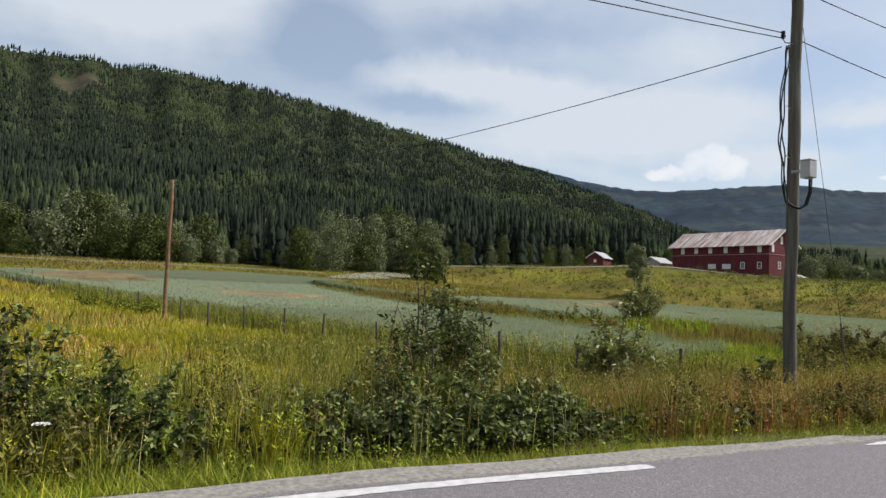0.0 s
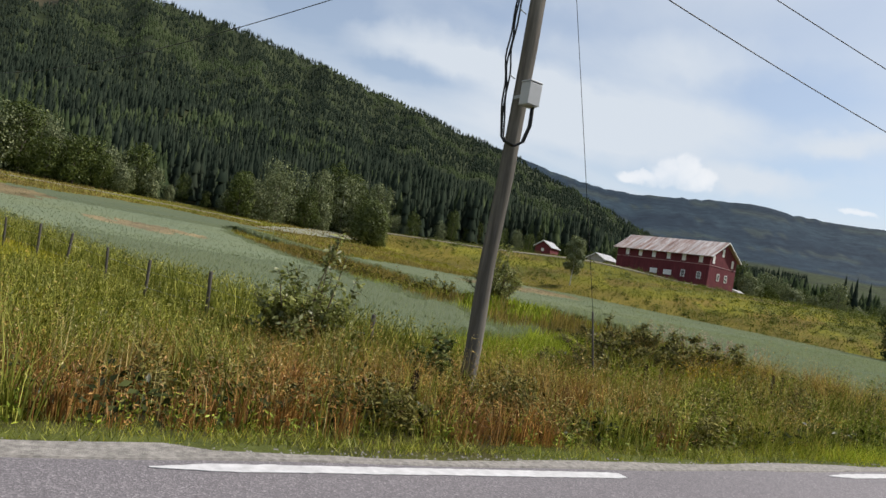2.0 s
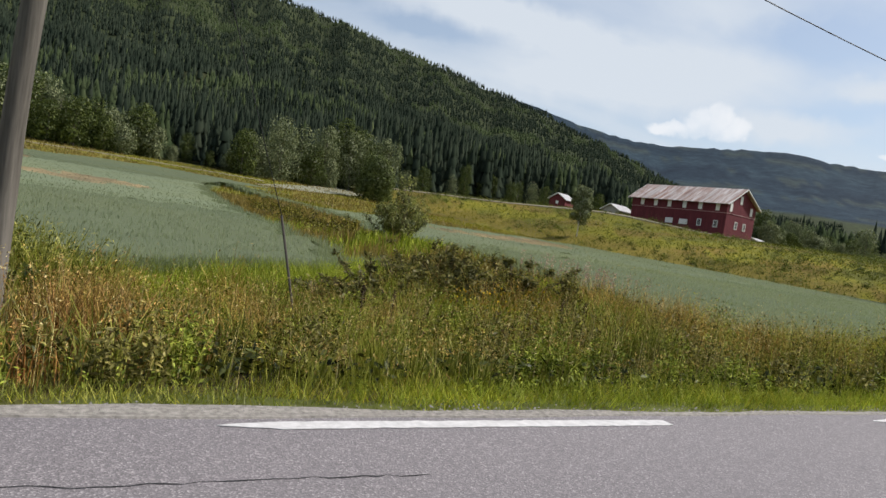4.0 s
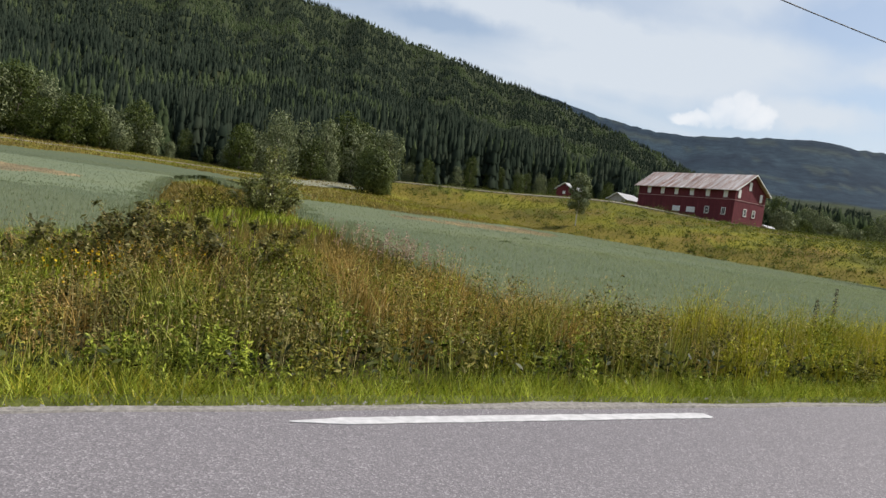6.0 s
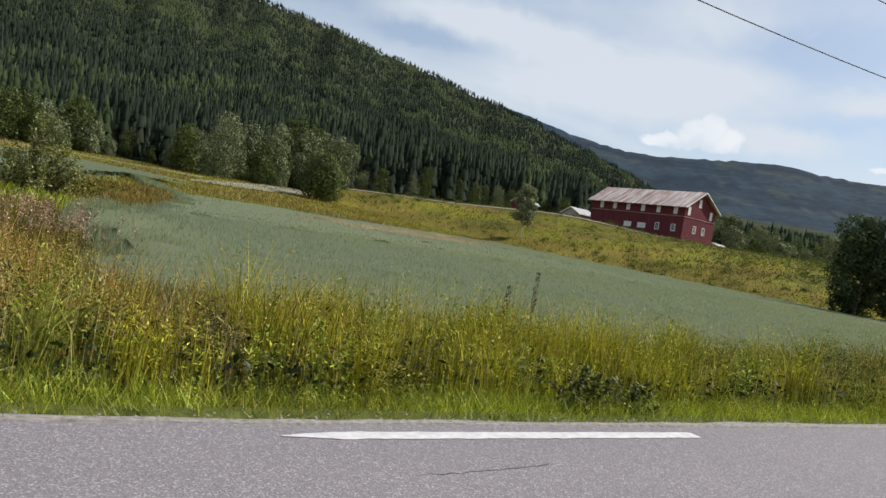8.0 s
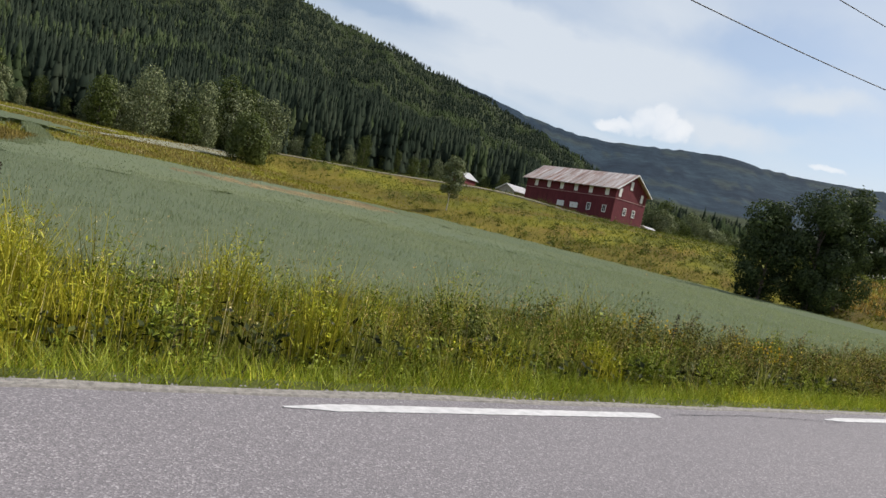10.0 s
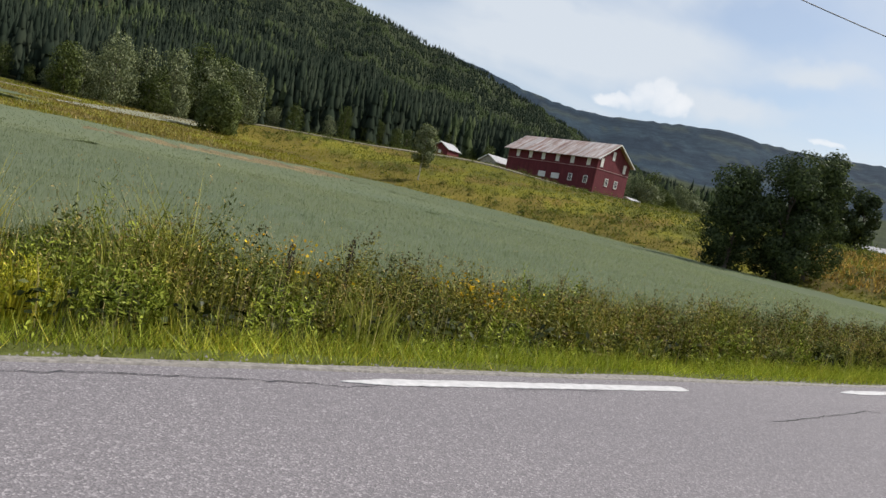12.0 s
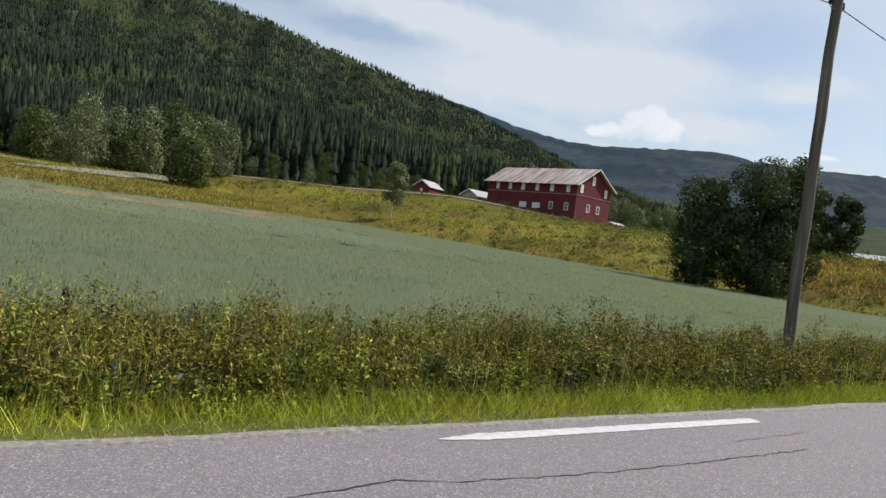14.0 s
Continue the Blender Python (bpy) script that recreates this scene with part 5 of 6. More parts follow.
def tan_patch(x, y):
    """Where the oats lie flat and have turned tan."""
    t = (x - 40) / 20.0
    line = 49.5 + 9.0 * t + 4 * t * t
    a = (np.abs(y - line) < 2.6 + 2.4 * np.clip(t, 0, 1) + 1.0 * np.sin(x * 0.9) + 0.7 * np.sin(x * 2.3)) & (x > 39) & (x < 66)
    c = ((x - 0.5) / 6.5) ** 2 + ((y - 84) / 20) ** 2 < 0.75 + 0.3 * np.sin(x * 1.1 + y * 0.4)
    b = ((x - 12) / 4.5) ** 2 + ((y - 49) / 6.5) ** 2 < 0.7 + 0.35 * np.sin(x * 1.3 + y * 0.7)
    return a | b | c


def build_oats():
    # a closed canopy under the ears: fine near the road, coarse far off
    parts, tan, ears = [], [], []

    def sheet(xs, ys, rough):
        X, Y = np.meshgrid(xs, ys, indexing="ij")
        X, Y = X + rng.uniform(-0.15, 0.15, X.shape), Y + rng.uniform(-0.15, 0.15, X.shape)
        Z = land(X, Y) + OATS * 0.80 + rough * rng.normal(0, 1, X.shape)
        inside = in_oats(X, Y)
        rim = ~inside
        for dx, dy in ((0.45, 0), (-0.45, 0), (0, -0.45), (0, 0.45)):
            rim |= ~in_oats(X + dx, Y + dy)
        Z = np.where(rim & (Y < 78), Z - 0.12, Z)
        T = tan_patch(X, Y)
        Z = np.where(T, Z - 0.12, Z)
        idx = np.arange(X.size).reshape(X.shape)
        ok = inside[:-1, :-1] & inside[1:, :-1] & inside[:-1, 1:] & inside[1:, 1:]
        v = np.stack([X, Y, Z], -1).reshape(-1, 3)
        for flag, to in ((False, parts), (True, tan)):
            m = ok & (T[:-1, :-1] == flag)
            a, b, c, d = idx[:-1, :-1][m], idx[1:, :-1][m], idx[1:, 1:][m], idx[:-1, 1:][m]
            t = np.concatenate([np.stack([a, b, c], -1), np.stack([a, c, d], -1)])
            if len(t):
                used, inv = np.unique(t, return_inverse=True)
                to.append((v[used], inv.reshape(-1, 3)))
    sheet(np.arange(5, 66, 0.55), np.arange(4, 30, 0.5), 0.03)
    sheet(np.arange(-16, 45.2, 0.6), np.arange(29.4, 80.2, 0.7), 0.03)
    sheet(np.arange(44.6, 66, 1.1), np.arange(29.4, 81, 1.3), 0.03)
    sheet(np.arange(-16, 66, 1.1), np.arange(79.5, 160, 1.3), 0.03)
    sheet(np.arange(65, 124, 1.2), np.arange(3, 160, 1.3), 0.03)
    # stalks and ears, dense near the road and thinner, broader ones far off
    for n, x0, x1, y0, y1, w, h0, segs in ((52000, 8, 66, 4, 12.5, 0.009, 0.20, 2), (50000, 6, 80, 12, 32, 0.014, 0.12, 2), (52000, -10, 118, 30, 90, 0.05, 0.07, 1), (6000, -16, 70, 80, 118, 0.10, 0.06, 1)):
        x, y = rng.uniform(x0, x1, n), y0 + (y1 - y0) * rng.random(n) ** 1.15
        keep = in_oats(x, y)
        x, y = x[keep], y[keep]
        edge = ~(in_oats(x + 0.9, y) & in_oats(x - 0.9, y) & in_oats(x, y - 1.0))
        h = np.where(edge, OATS, h0) * rng.uniform(0.85, 1.1, len(x))
        up = np.where(edge, 0, OATS * 0.98 - h0)
        T = tan_patch(x, y)
        h = np.where(T, h * 0.6, h)
        for flag, to in ((False, ears), (True, tan)):
            m = T == flag
            to.append(blades(x[m], y[m], h[m], w, rng.uniform(0.05, 0.35, m.sum()), rng, up[m], segs))
        m = (rng.random(len(x)) < (0.3 if y1 < 40 else 0.0)) & ~T
        p = np.stack([x[m], y[m], land(x[m], y[m]) + (up + h)[m] * 0.97], -1)
        p = np.repeat(p, 2, 0) + rng.normal(0, 0.03, (2 * m.sum(), 3))
        ears.append(leaves(p, w * 3.2, rng, 0.7, 0.35))
    n = 50000
    x, y = rng.uniform(4, 46, n), 5 + 65 * rng.random(n) ** 1.5
    keep = in_oats(x, y) & ~(in_oats(x + 0.9, y) & in_oats(x - 0.9, y) & in_oats(x, y - 0.9) & in_oats(x, y + 0.9))
    x, y = x[keep], y[keep]
    ears.append(blades(x, y, OATS * rng.uniform(0.85, 1.08, len(x)), 0.014 + 0.001 * y, rng.uniform(0.05, 0.3, len(x)), rng))
    # the standing edges along the strip, the fence and the near corner
    def fence_side(y):
        return fence_x(y) + 0.8
    for edge, sign, n, y1 in ((strip_left, -1, 9000, 74), (strip_right, 1, 10000, 100), (fence_side, 1, 6000, 90)):
        y = 6.5 + (y1 - 6.5) * rng.random(n) ** 1.3
        x = edge(y) + sign * np.abs(rng.normal(0, 0.5, n)) + rng.normal(0, 0.12, n)
        keep = y > np.where(sign < 0, 11.3, 8)
        ears.append(blades(x[keep], y[keep], OATS * rng.uniform(0.75, 1.08, keep.sum()), 0.012 + 0.002 * y[keep], rng.uniform(0.05, 0.4, keep.sum()), rng))
    n = 7000
    x = rng.uniform(9.5, 18, n)
    y = 7.2 + 0.5 * (x - 9) + 0.3 * np.sin(x * 1.9) + np.abs(rng.normal(0, 0.4, n))
    ears.append(blades(x, y, OATS * rng.uniform(0.75, 1.08, n), 0.02, rng.uniform(0.05, 0.4, n), rng))
    n = 16000
    x = rng.uniform(23, 66, n)
    y = crop_front(x) + np.abs(rng.normal(0, 0.45, n)) - 0.12
    keep = x > strip_right(y) - 0.2
    ears.append(blades(x[keep], y[keep], OATS * rng.uniform(0.8, 1.12, keep.sum()), 0.011, rng.uniform(0.05, 0.4, keep.sum()), rng))
    stuff("oat_ears", join(ears), M["oatears"], "pale stalks and ears of the standing oats", "oat field")
    stuff("oat_field", join(parts), M["oats"], "blue-green standing oats filling the field", "oat field")
    stuff("lodged_oats", join(tan), M["tan"], "tan flattened strip in the oat field", "oat field")


build_oats()


def build_bank():
    n = 60000
    y = rng.uniform(-10, 175, n)
    x = bank_foot(y) + 85 * rng.random(n) ** 1.2
    keep = rng.random(n) < 0.35 + 0.65 * patchy(x, y, 6, 2)
    x, y = x[keep], y[keep]
    h = rng.uniform(0.15, 0.42, len(x)) * (0.6 + 0.8 * patchy(x, y, 5, 8))
    g = (patchy(x, y, 7, 3) > 0.36) & (patchy(x, y, 1.9, 11) > 0.28)
    stuff("bank_grass", blades(x[g], y[g], h[g], 0.14, 0.8, rng, 0.0, 1), M["bankgrass"], "yellow-green grass on the bank below the barn", "grass")
    stuff("bank_tussocks", blades(x[~g], y[~g], h[~g] * 1.2, 0.16, 0.7, rng, 0.0, 1), M["bankgreen"], "green tussocks on the bank below the barn", "grass")
    n = 9000
    x, y = rng.uniform(108, 150, n), rng.uniform(5, 44, n)
    stuff("bank_dry_grass", blades(x, y, rng.uniform(0.35, 0.7, n), 0.2, 0.5, rng, 0.0, 1), M["drygrass"], "brown dry grass on the bank by the alders", "grass")
    # low scrub
    n = 2600
    y = rng.uniform(0, 165, n)
    x = bank_foot(y) + 52 * rng.random(n)
    keep = rng.random(n) < 0.10 + 0.32 * sstep(110, 50, y) + 0.5 * (patchy(x, y, 9, 5) > 0.6)
    x, y = x[keep], y[keep]
    k = 40
    s = 0.4 + (0.8 + 0.7 * sstep(95, 60, y)) * rng.random(len(x)) ** 2
    p = np.stack([np.repeat(x, k), np.repeat(y, k), np.repeat(land(x, y), k)], -1) + np.abs(rng.normal(0, 0.55, (len(x) * k, 3)) * np.repeat(s, k)[:, None]) * np.where(rng.random((len(x) * k, 3)) < [0.5, 0.5, 1.1], 1, -1)
    stuff("bank_scrub", leaves(p, 0.28, rng, 0, 0.6), M["scrub"], "low green scrub on the bank", "scrub")
    # pale farm track along the foot of the wood and the top of the bank
    n = 60000
    y, x = rng.uniform(50, 185, n), rng.uniform(-30, 100, n)
    keep = ~in_oats(x, y) & (x < bank_foot(y)) & (x > fence_x(y) + 1) & (np.hypot(x - CX, y - CY) < wood_foot(np.degrees(np.arctan2(x - CX, y - CY))) + 2)
    x, y = x[keep], y[keep]
    g = patchy(x, y, 8, 4) > 0.52
    stuff("far_meadow_grass", blades(x[g], y[g], rng.uniform(0.2, 0.45, g.sum()), 0.16, 0.6, rng, 0.0, 1), M["bankgrass"], "rough yellow-green grass beyond the oat field", "grass")
    stuff("far_meadow_herbs", blades(x[~g], y[~g], rng.uniform(0.25, 0.6, (~g).sum()), 0.16, 0.6, rng, 0.0, 1), M["stripgrass"], "rough brown-green growth beyond the oat field", "grass")


build_bank()


def track(name, pts, width, label):
    bm = bmesh.new()
    prev = None
    for i, (x, y) in enumerate(pts):
        a, b = pts[max(i - 1, 0)], pts[min(i + 1, len(pts) - 1)]
        d = Vector((b[0] - a[0], b[1] - a[1], 0)).normalized()
        s = Vector((-d.y, d.x, 0)) * width / 2
        c = Vector((x, y, 0))
        row = []
        for p in (c - s, c + s):
            row.append(bm.verts.new((p.x, p.y, float(land(p.x, p.y)) + 0.16)))
        for p in (c + s * 1.15, c - s * 1.15):
            row.append(bm.verts.new((p.x, p.y, float(land(p.x, p.y)) - 0.2)))
        if prev:
            for j in range(4):
                bm.faces.new((prev[j], row[j], row[(j + 1) % 4], prev[(j + 1) % 4]))
        prev = row
    bmesh.ops.recalc_face_normals(bm, faces=bm.faces[:])
    tagged(part(name, bm, M["trackgravel"]), label, "track", kind="structure")


track("farm_track", [(-44 + 4 * i, 151 + 1.5 * math.sin(i * 0.5)) for i in range(24)], 2.0, "pale gravel farm track below the wood")


def stubble():
    """A pale cut wedge of field behind the second oat field."""
    u, w = np.linspace(0, 1, 60), np.linspace(0, 1, 10)
    U, W = np.meshgrid(u, w, indexing="ij")
    lo = np.stack([np.interp(U, [0, 0.3, 0.75, 1], [41, 52, 70, 79]), np.interp(U, [0, 0.3, 0.75, 1], [126, 133, 153, 165])], -1)
    hi = np.stack([np.interp(U, [0, 0.3, 0.75, 1], [42, 50, 66, 77]), np.interp(U, [0, 0.3, 0.75, 1], [129, 145, 168, 178])], -1)
    p = lo + (hi - lo) * W[..., None] + rng.uniform(-0.3, 0.3, U.shape)[..., None]
    z = land(p[..., 0], p[..., 1]) + 0.12 + rng.uniform(0, 0.1, U.shape)
    i = np.arange(U.size).reshape(U.shape)
    quads = np.stack([i[:-1, :-1], i[1:, :-1], i[1:, 1:], i[:-1, 1:]], -1).reshape(-1, 4)
    stuff("stubble_field", (np.concatenate([p, z[..., None]], -1).reshape(-1, 3), quads), M["stubble"], "pale cut stubble field below the wood", "stubble field")


stubble()
track("barn_track", [(86 + 3.2 * i, 176 - 4.2 * i) for i in range(20)], 1.4, "pale gravel track on top of the bank")


# shrubs and trees


def shrub(name, x, y, h, spread, stems, leaf, leaf_n, material, label, seed, category="bush", twigs=9, ratio=0.45, bare=0.12):
    g = np.random.default_rng(seed)
    z = float(land(x, y))
    wood, pts = [], []
    for s in range(stems):
        a = g.uniform(0, 2 * np.pi)
        out = spread * np.sqrt(g.random())
        hh = h * (1 - 0.6 * (out / spread) ** 1.2) * g.uniform(0.7, 1.0) * (1.22 if s % 7 == 0 else 1.0)
        t = np.linspace(0, 1, 9)
        kx, ky = g.normal(0, 0.05, 2) * h
        line = np.stack([np.cos(a) * out * t**1.2 + kx * np.sin(t * 3), np.sin(a) * out * t**1.2 + ky * np.sin(t * 3), hh * t], -1)
        wood.append(np_tube(line, np.linspace(0.016, 0.003, 9) * (0.7 + h * 0.25), 4))
        for k in range(twigs):
            f = g.uniform(0.12, 0.98)
            p0 = np.array([np.interp(f, t, line[:, j]) for j in range(3)])
            b = g.uniform(0, 2 * np.pi)
            ln = h * g.uniform(0.08, 0.22) * (1.15 - f * 0.75)
            p1 = p0 + np.array([np.cos(b) * 0.75, np.sin(b) * 0.75, g.uniform(0.15, 0.9)]) * ln
            wood.append(np_tube(np.stack([p0, (p0 + p1) / 2 + [0, 0, 0.02 * h], p1]), [0.006, 0.004, 0.002], 3))
            m = max(2, int(leaf_n / (stems * twigs) * 0.8))
            q = g.random(m)[:, None]
            pts.append(p0 + (p1 - p0) * q + g.normal(0, 0.02 * h, (m, 3)))
        m = max(2, int(leaf_n / stems * 0.2))
        f = g.uniform(bare, 1.0, m)
        pts.append(np.stack([np.interp(f, t, line[:, j]) for j in range(3)], -1) + g.normal(0, 0.012 * h, (m, 3)))
    p = np.concatenate(pts)
    p[:, 2] = np.maximum(p[:, 2], 0.03)
    root = new(name)
    root.location = (x, y, z - 0.03)
    w = np_mesh("branchwork", *join(wood), M["twig"], True)
    w.parent = root
    f = np_mesh("foliage", *leaves(p, leaf * g.uniform(0.6, 1.25, len(p)), g, 0.1, ratio), material)
    f.parent = root
    return tagged(root, label, category)


# the tall willow by the road and its neighbours
shrub("willow_bush", 3.45, 4.5, 2.5, 0.85, 36, 0.085, 6500, M["willow"], "tall open dark green willow bush by the road", 21, twigs=12)
for k, (x, y, h, w) in enumerate(((1.2, 2.3, 0.85, 0.7), (1.9, 1.9, 0.9, 0.75), (2.6, 1.8, 0.95, 0.75), (3.3, 1.8, 0.9, 0.7), (3.9, 2.2, 0.75, 0.6), (2.3, 2.9, 1.15, 0.85), (3.3, 3.1, 1.3, 0.8), (4.1, 3.3, 1.0, 0.6))):
    shrub("willow_bush", x, y, h * 0.85, w, 22, 0.08, 3300, M["willow"], "low spreading willow growth at the roadside", 24 + k, twigs=11)
for k, (x, y, h) in enumerate(((2.05, 3.3, 1.5), (2.75, 4.3, 2.2), (3.1, 4.7, 2.45), (3.35, 4.8, 2.55), (3.7, 4.7, 2.3), (4.15, 4.6, 1.9), (1.5, 2.6, 1.15), (2.4, 2.8, 1.4), (2.8, 3.4, 1.75), (3.4, 3.2, 1.6), (4.4, 3.4, 1.4), (2.6, 3.9, 1.9), (3.0, 4.0, 2.1), (3.8, 4.1, 1.9), (1.05, 2.6, 1.3))):
    shrub("willow_shoot", x, y, h * 1.13, 0.12, 3, 0.10, 230, M["willow"], "tall slender willow shoot with sparse leaves", 140 + k, "shoot", 5, 0.45, 0.3)
shrub("willow_bush", -1.4, 2.7, 1.75, 0.95, 30, 0.085, 7500, M["willow"], "leafy green willow bush on the verge", 22, twigs=14)
shrub("willow_bush", -0.5, 2.0, 1.0, 0.75, 18, 0.085, 3400, M["willow"], "low leafy willow growth in the verge grass", 27, twigs=10)
for k, (x, y) in enumerate(((0.9, 35.0), (-0.3, 38.0), (1.6, 32.5))):
    shrub("hedge_bush", x, y, 1.0, 1.4, 12, 0.14, 900, M["greenweed"], "low green bush along the far fence", 80 + k, "bush", 7)
shrub("sapling", 9.2, 7.3, 2.4, 1.15, 24, 0.14, 3600, M["paleleaf"], "open young shrub with pale green leaves by the fence", 31, "shrub", 8)
shrub("low_bush", 9.95, 4.4, 1.25, 0.5, 16, 0.12, 2600, M["willow"], "low dark leafy bush at the pole's foot", 32, "bush", 8)
shrub("low_bush", 9.3, 5.7, 0.95, 0.7, 14, 0.11, 1700, M["willow"], "low shrub with large leaves in dry grass", 39, "bush", 8)
shrub("low_bush", 10.6, 5.6, 0.85, 1.2, 14, 0.09, 1600, M["willow"], "sprawling low shrub in dry grass", 33, "bush", 8)
shrub("round_bush", 21.8, 20.0, 2.9, 1.35, 40, 0.11, 11000, M["paleleaf"], "round grey-green bush at the field corner", 34, "bush", 10)
for k, (x, y, h, w) in enumerate(((15.6, 7.2, 1.3, 1.4), (17.0, 7.2, 1.55, 1.6), (18.6, 7.4, 1.5, 1.6), (17.4, 9.0, 1.4, 1.5))):
    shrub("bramble_thicket", x, y, h, w, 26, 0.11, 5200, M["brambleleaf"], "tangled low thicket of brambles before the oats", 35 + k, "thicket", 9)
for k, (x, y, h) in enumerate(((21.0, 26, 1.1), (21.4, 32, 1.2), (21.6, 36, 1.2), (20.6, 22, 1.1), (21.0, 24, 1.2), (22, 27, 1.3), (22.5, 30, 1.2), (23, 34, 1.4), (23.6, 38, 1.3), (24.5, 43, 1.4), (25.5, 48, 1.4), (22.5, 41, 1.3), (23.5, 46, 1.2), (25, 53, 1.3))):
    shrub("hedge_bush", x, y, h * 1.1, 1.7, 14, 0.13, 1300, M["oliveweed"], "low brown-green bush on the strip between fields", 40 + k, "bush", 7)


def spike_weed(x, y, h, seed, label):
    """A tall dark seed spike on a stalk."""
    g = np.random.default_rng(seed)
    z = float(land(x, y))
    root = new("mullein")
    root.location = (x, y, z)
    part("stalk", tube_bm([(0, 0, -0.02), (0.02, 0, h * 0.5), (0.03, 0.01, h)], [0.012, 0.009, 0.004], 6), M["twig"], root)
    n = 260
    f = g.uniform(0.62, 1.0, n)
    a = g.uniform(0, 6.28, n)
    r = 0.024 * np.sin(np.pi * np.clip((f - 0.58) / 0.46, 0, 1)) + 0.008
    p = np.stack([0.025 + r * np.cos(a), 0.005 + r * np.sin(a), f * h], -1)
    s = np_mesh("seed_spike", *leaves(p, 0.021, g, -0.5, 0.7), M["darkseed"])
    s.parent = root
    k = 26
    p = np.stack([g.normal(0.01, 0.03, k), g.normal(0, 0.03, k), g.uniform(0.02, 0.5 * h, k)], -1)
    q = np_mesh("leaf_rosette", *leaves(p, 0.16, g, 0.1, 0.4), M["weedleaf"])
    q.parent = root
    return tagged(root, label, "weed", group="tall seed spikes")


for k, (x, y, h) in enumerate(((28.16, 3.86, 1.42), (27.75, 3.9, 1.2), (14.4, 4.8, 0.85), (14.9, 4.9, 0.8), (17.4, 4.4, 0.9), (18.0, 4.6, 0.85), (8.2, 1.9, 0.55), (39.9, 3.3, 0.8), (37.2, 3.2, 0.98), (36.6, 3.4, 0.85))):
    spike_weed(x, y, h, 60 + k, "tall dark brown seed spike on a stalk")
shrub("low_bush", 26.6, 0.85, 0.48, 0.42, 22, 0.045, 2600, M["weedleaf"], "small dark green clump in the roadside grass", 71, "bush", 6)
shrub("low_bush", 27.2, 0.85, 0.38, 0.32, 14, 0.042, 1300, M["weedleaf"], "small dark green clump in the roadside grass", 72, "bush", 6)


def tree_meshes(seed, h, crown_r, crown_lo, leaf, n, leafmat, barkmat, lobes=9, trunk_r=0.14):
    """Trunk with limbs, and a crown of leaf clumps; base at the origin."""
    g = np.random.default_rng(seed)
    wood, pts, nors = [], [], []
    t = np.linspace(0, 1, 9)
    sway = g.normal(0, 0.02 * h, 2)
    trunk = np.stack([sway[0] * np.sin(2.2 * t), sway[1] * np.sin(1.7 * t), h * 0.92 * t], -1)
    wood.append(np_tube(trunk, trunk_r * (1 - 0.88 * t), 8))
    for k in range(lobes):
        f = crown_lo + (1 - crown_lo) * (k + g.random()) / lobes * 0.95
        a = k * 2.4 + g.uniform(-0.5, 0.5)
        shape = np.sin(np.pi * np.clip((f - crown_lo) / (1 - crown_lo) * 0.82 + 0.14, 0, 1)) ** 0.7
        reach = crown_r * shape * g.uniform(0.45, 0.8)
        p0 = np.array([np.interp(f * 0.8, t, trunk[:, j]) for j in range(3)])
        c = np.array([np.cos(a) * reach, np.sin(a) * reach, h * f])
        wood.append(np_tube(np.stack([p0, (p0 + c) / 2 + [0, 0, 0.03 * h], c]), [trunk_r * 0.4, trunk_r * 0.25, trunk_r * 0.08], 5))
        m = n // lobes
        d = g.normal(0, 1, (m, 3))
        d /= np.linalg.norm(d, axis=1, keepdims=True)
        rr = crown_r * g.uniform(0.42, 0.62) * (0.45 + 0.6 * g.random(m) ** 0.45)
        pts.append(c + d * rr[:, None] * [1, 1, 0.9])
        nors.append(d + 0.35 * (c - [0, 0, h * 0.55]) / (crown_r + 0.1))
    # loose twigs break the outline
    m = n // 6
    i = g.integers(0, sum(len(q) for q in pts), m)
    allp = np.concatenate(pts)
    pts.append(allp[i] + g.normal(0, 0.10 * crown_r, (m, 3)))
    nors.append(np.concatenate(nors)[i])
    p, d = np.concatenate(pts), np.concatenate(nors)
    keep = p[:, 2] > h * crown_lo * 0.6
    p, d = p[keep], d[keep]
    return wood, outward_leaves(p, d, leaf * g.uniform(0.6, 1.3, len(p)), g), leafmat, barkmat


def tree(name, meshes, x, y, label, rz=0, sink=0.1, category="tree", group=""):
    wood, fol, lm, bm_ = meshes
    root = new(name)
    root.matrix_world = pose(x, y, float(land(x, y)) - sink, 0, 0, rz)
    if group == "trees along the wood's edge":
        wood = [join(wood)]
    for k, limb in enumerate(wood):
        w = np_mesh("limb" if k else "trunk", *limb, bm_, True)
        w.parent = root
    c = np_mesh("crown", *fol, lm)
    c.parent = root
    return tagged(root, label, category, group)


tree("birch", tree_meshes(101, 9.6, 2.0, 0.30, 0.30, 4600, M["edgeleaf"], M["birchbark"], 12, 0.11), 96.3, 100.6, "slim young birch with pale stem on the bank")
tree("willow_tree", tree_meshes(102, 9.6, 4.5, 0.06, 0.5, 9000, M["willowcrown"], M["bark"], 18, 0.2), 73.6, 147.5, "broad green willow at the field's edge")
tree("alder", tree_meshes(103, 11.2, 3.0, 0.08, 0.30, 13000, M["darkleaf"], M["bark"], 16, 0.22), 98.5, 40.2, "dark broad alder at the field's edge", group="alders by the field")
tree("alder", tree_meshes(104, 13.2, 3.3, 0.08, 0.30, 15000, M["darkleaf"], M["bark"], 16, 0.24), 101.5, 36.4, "tall dark alder at the field's edge", group="alders by the field")
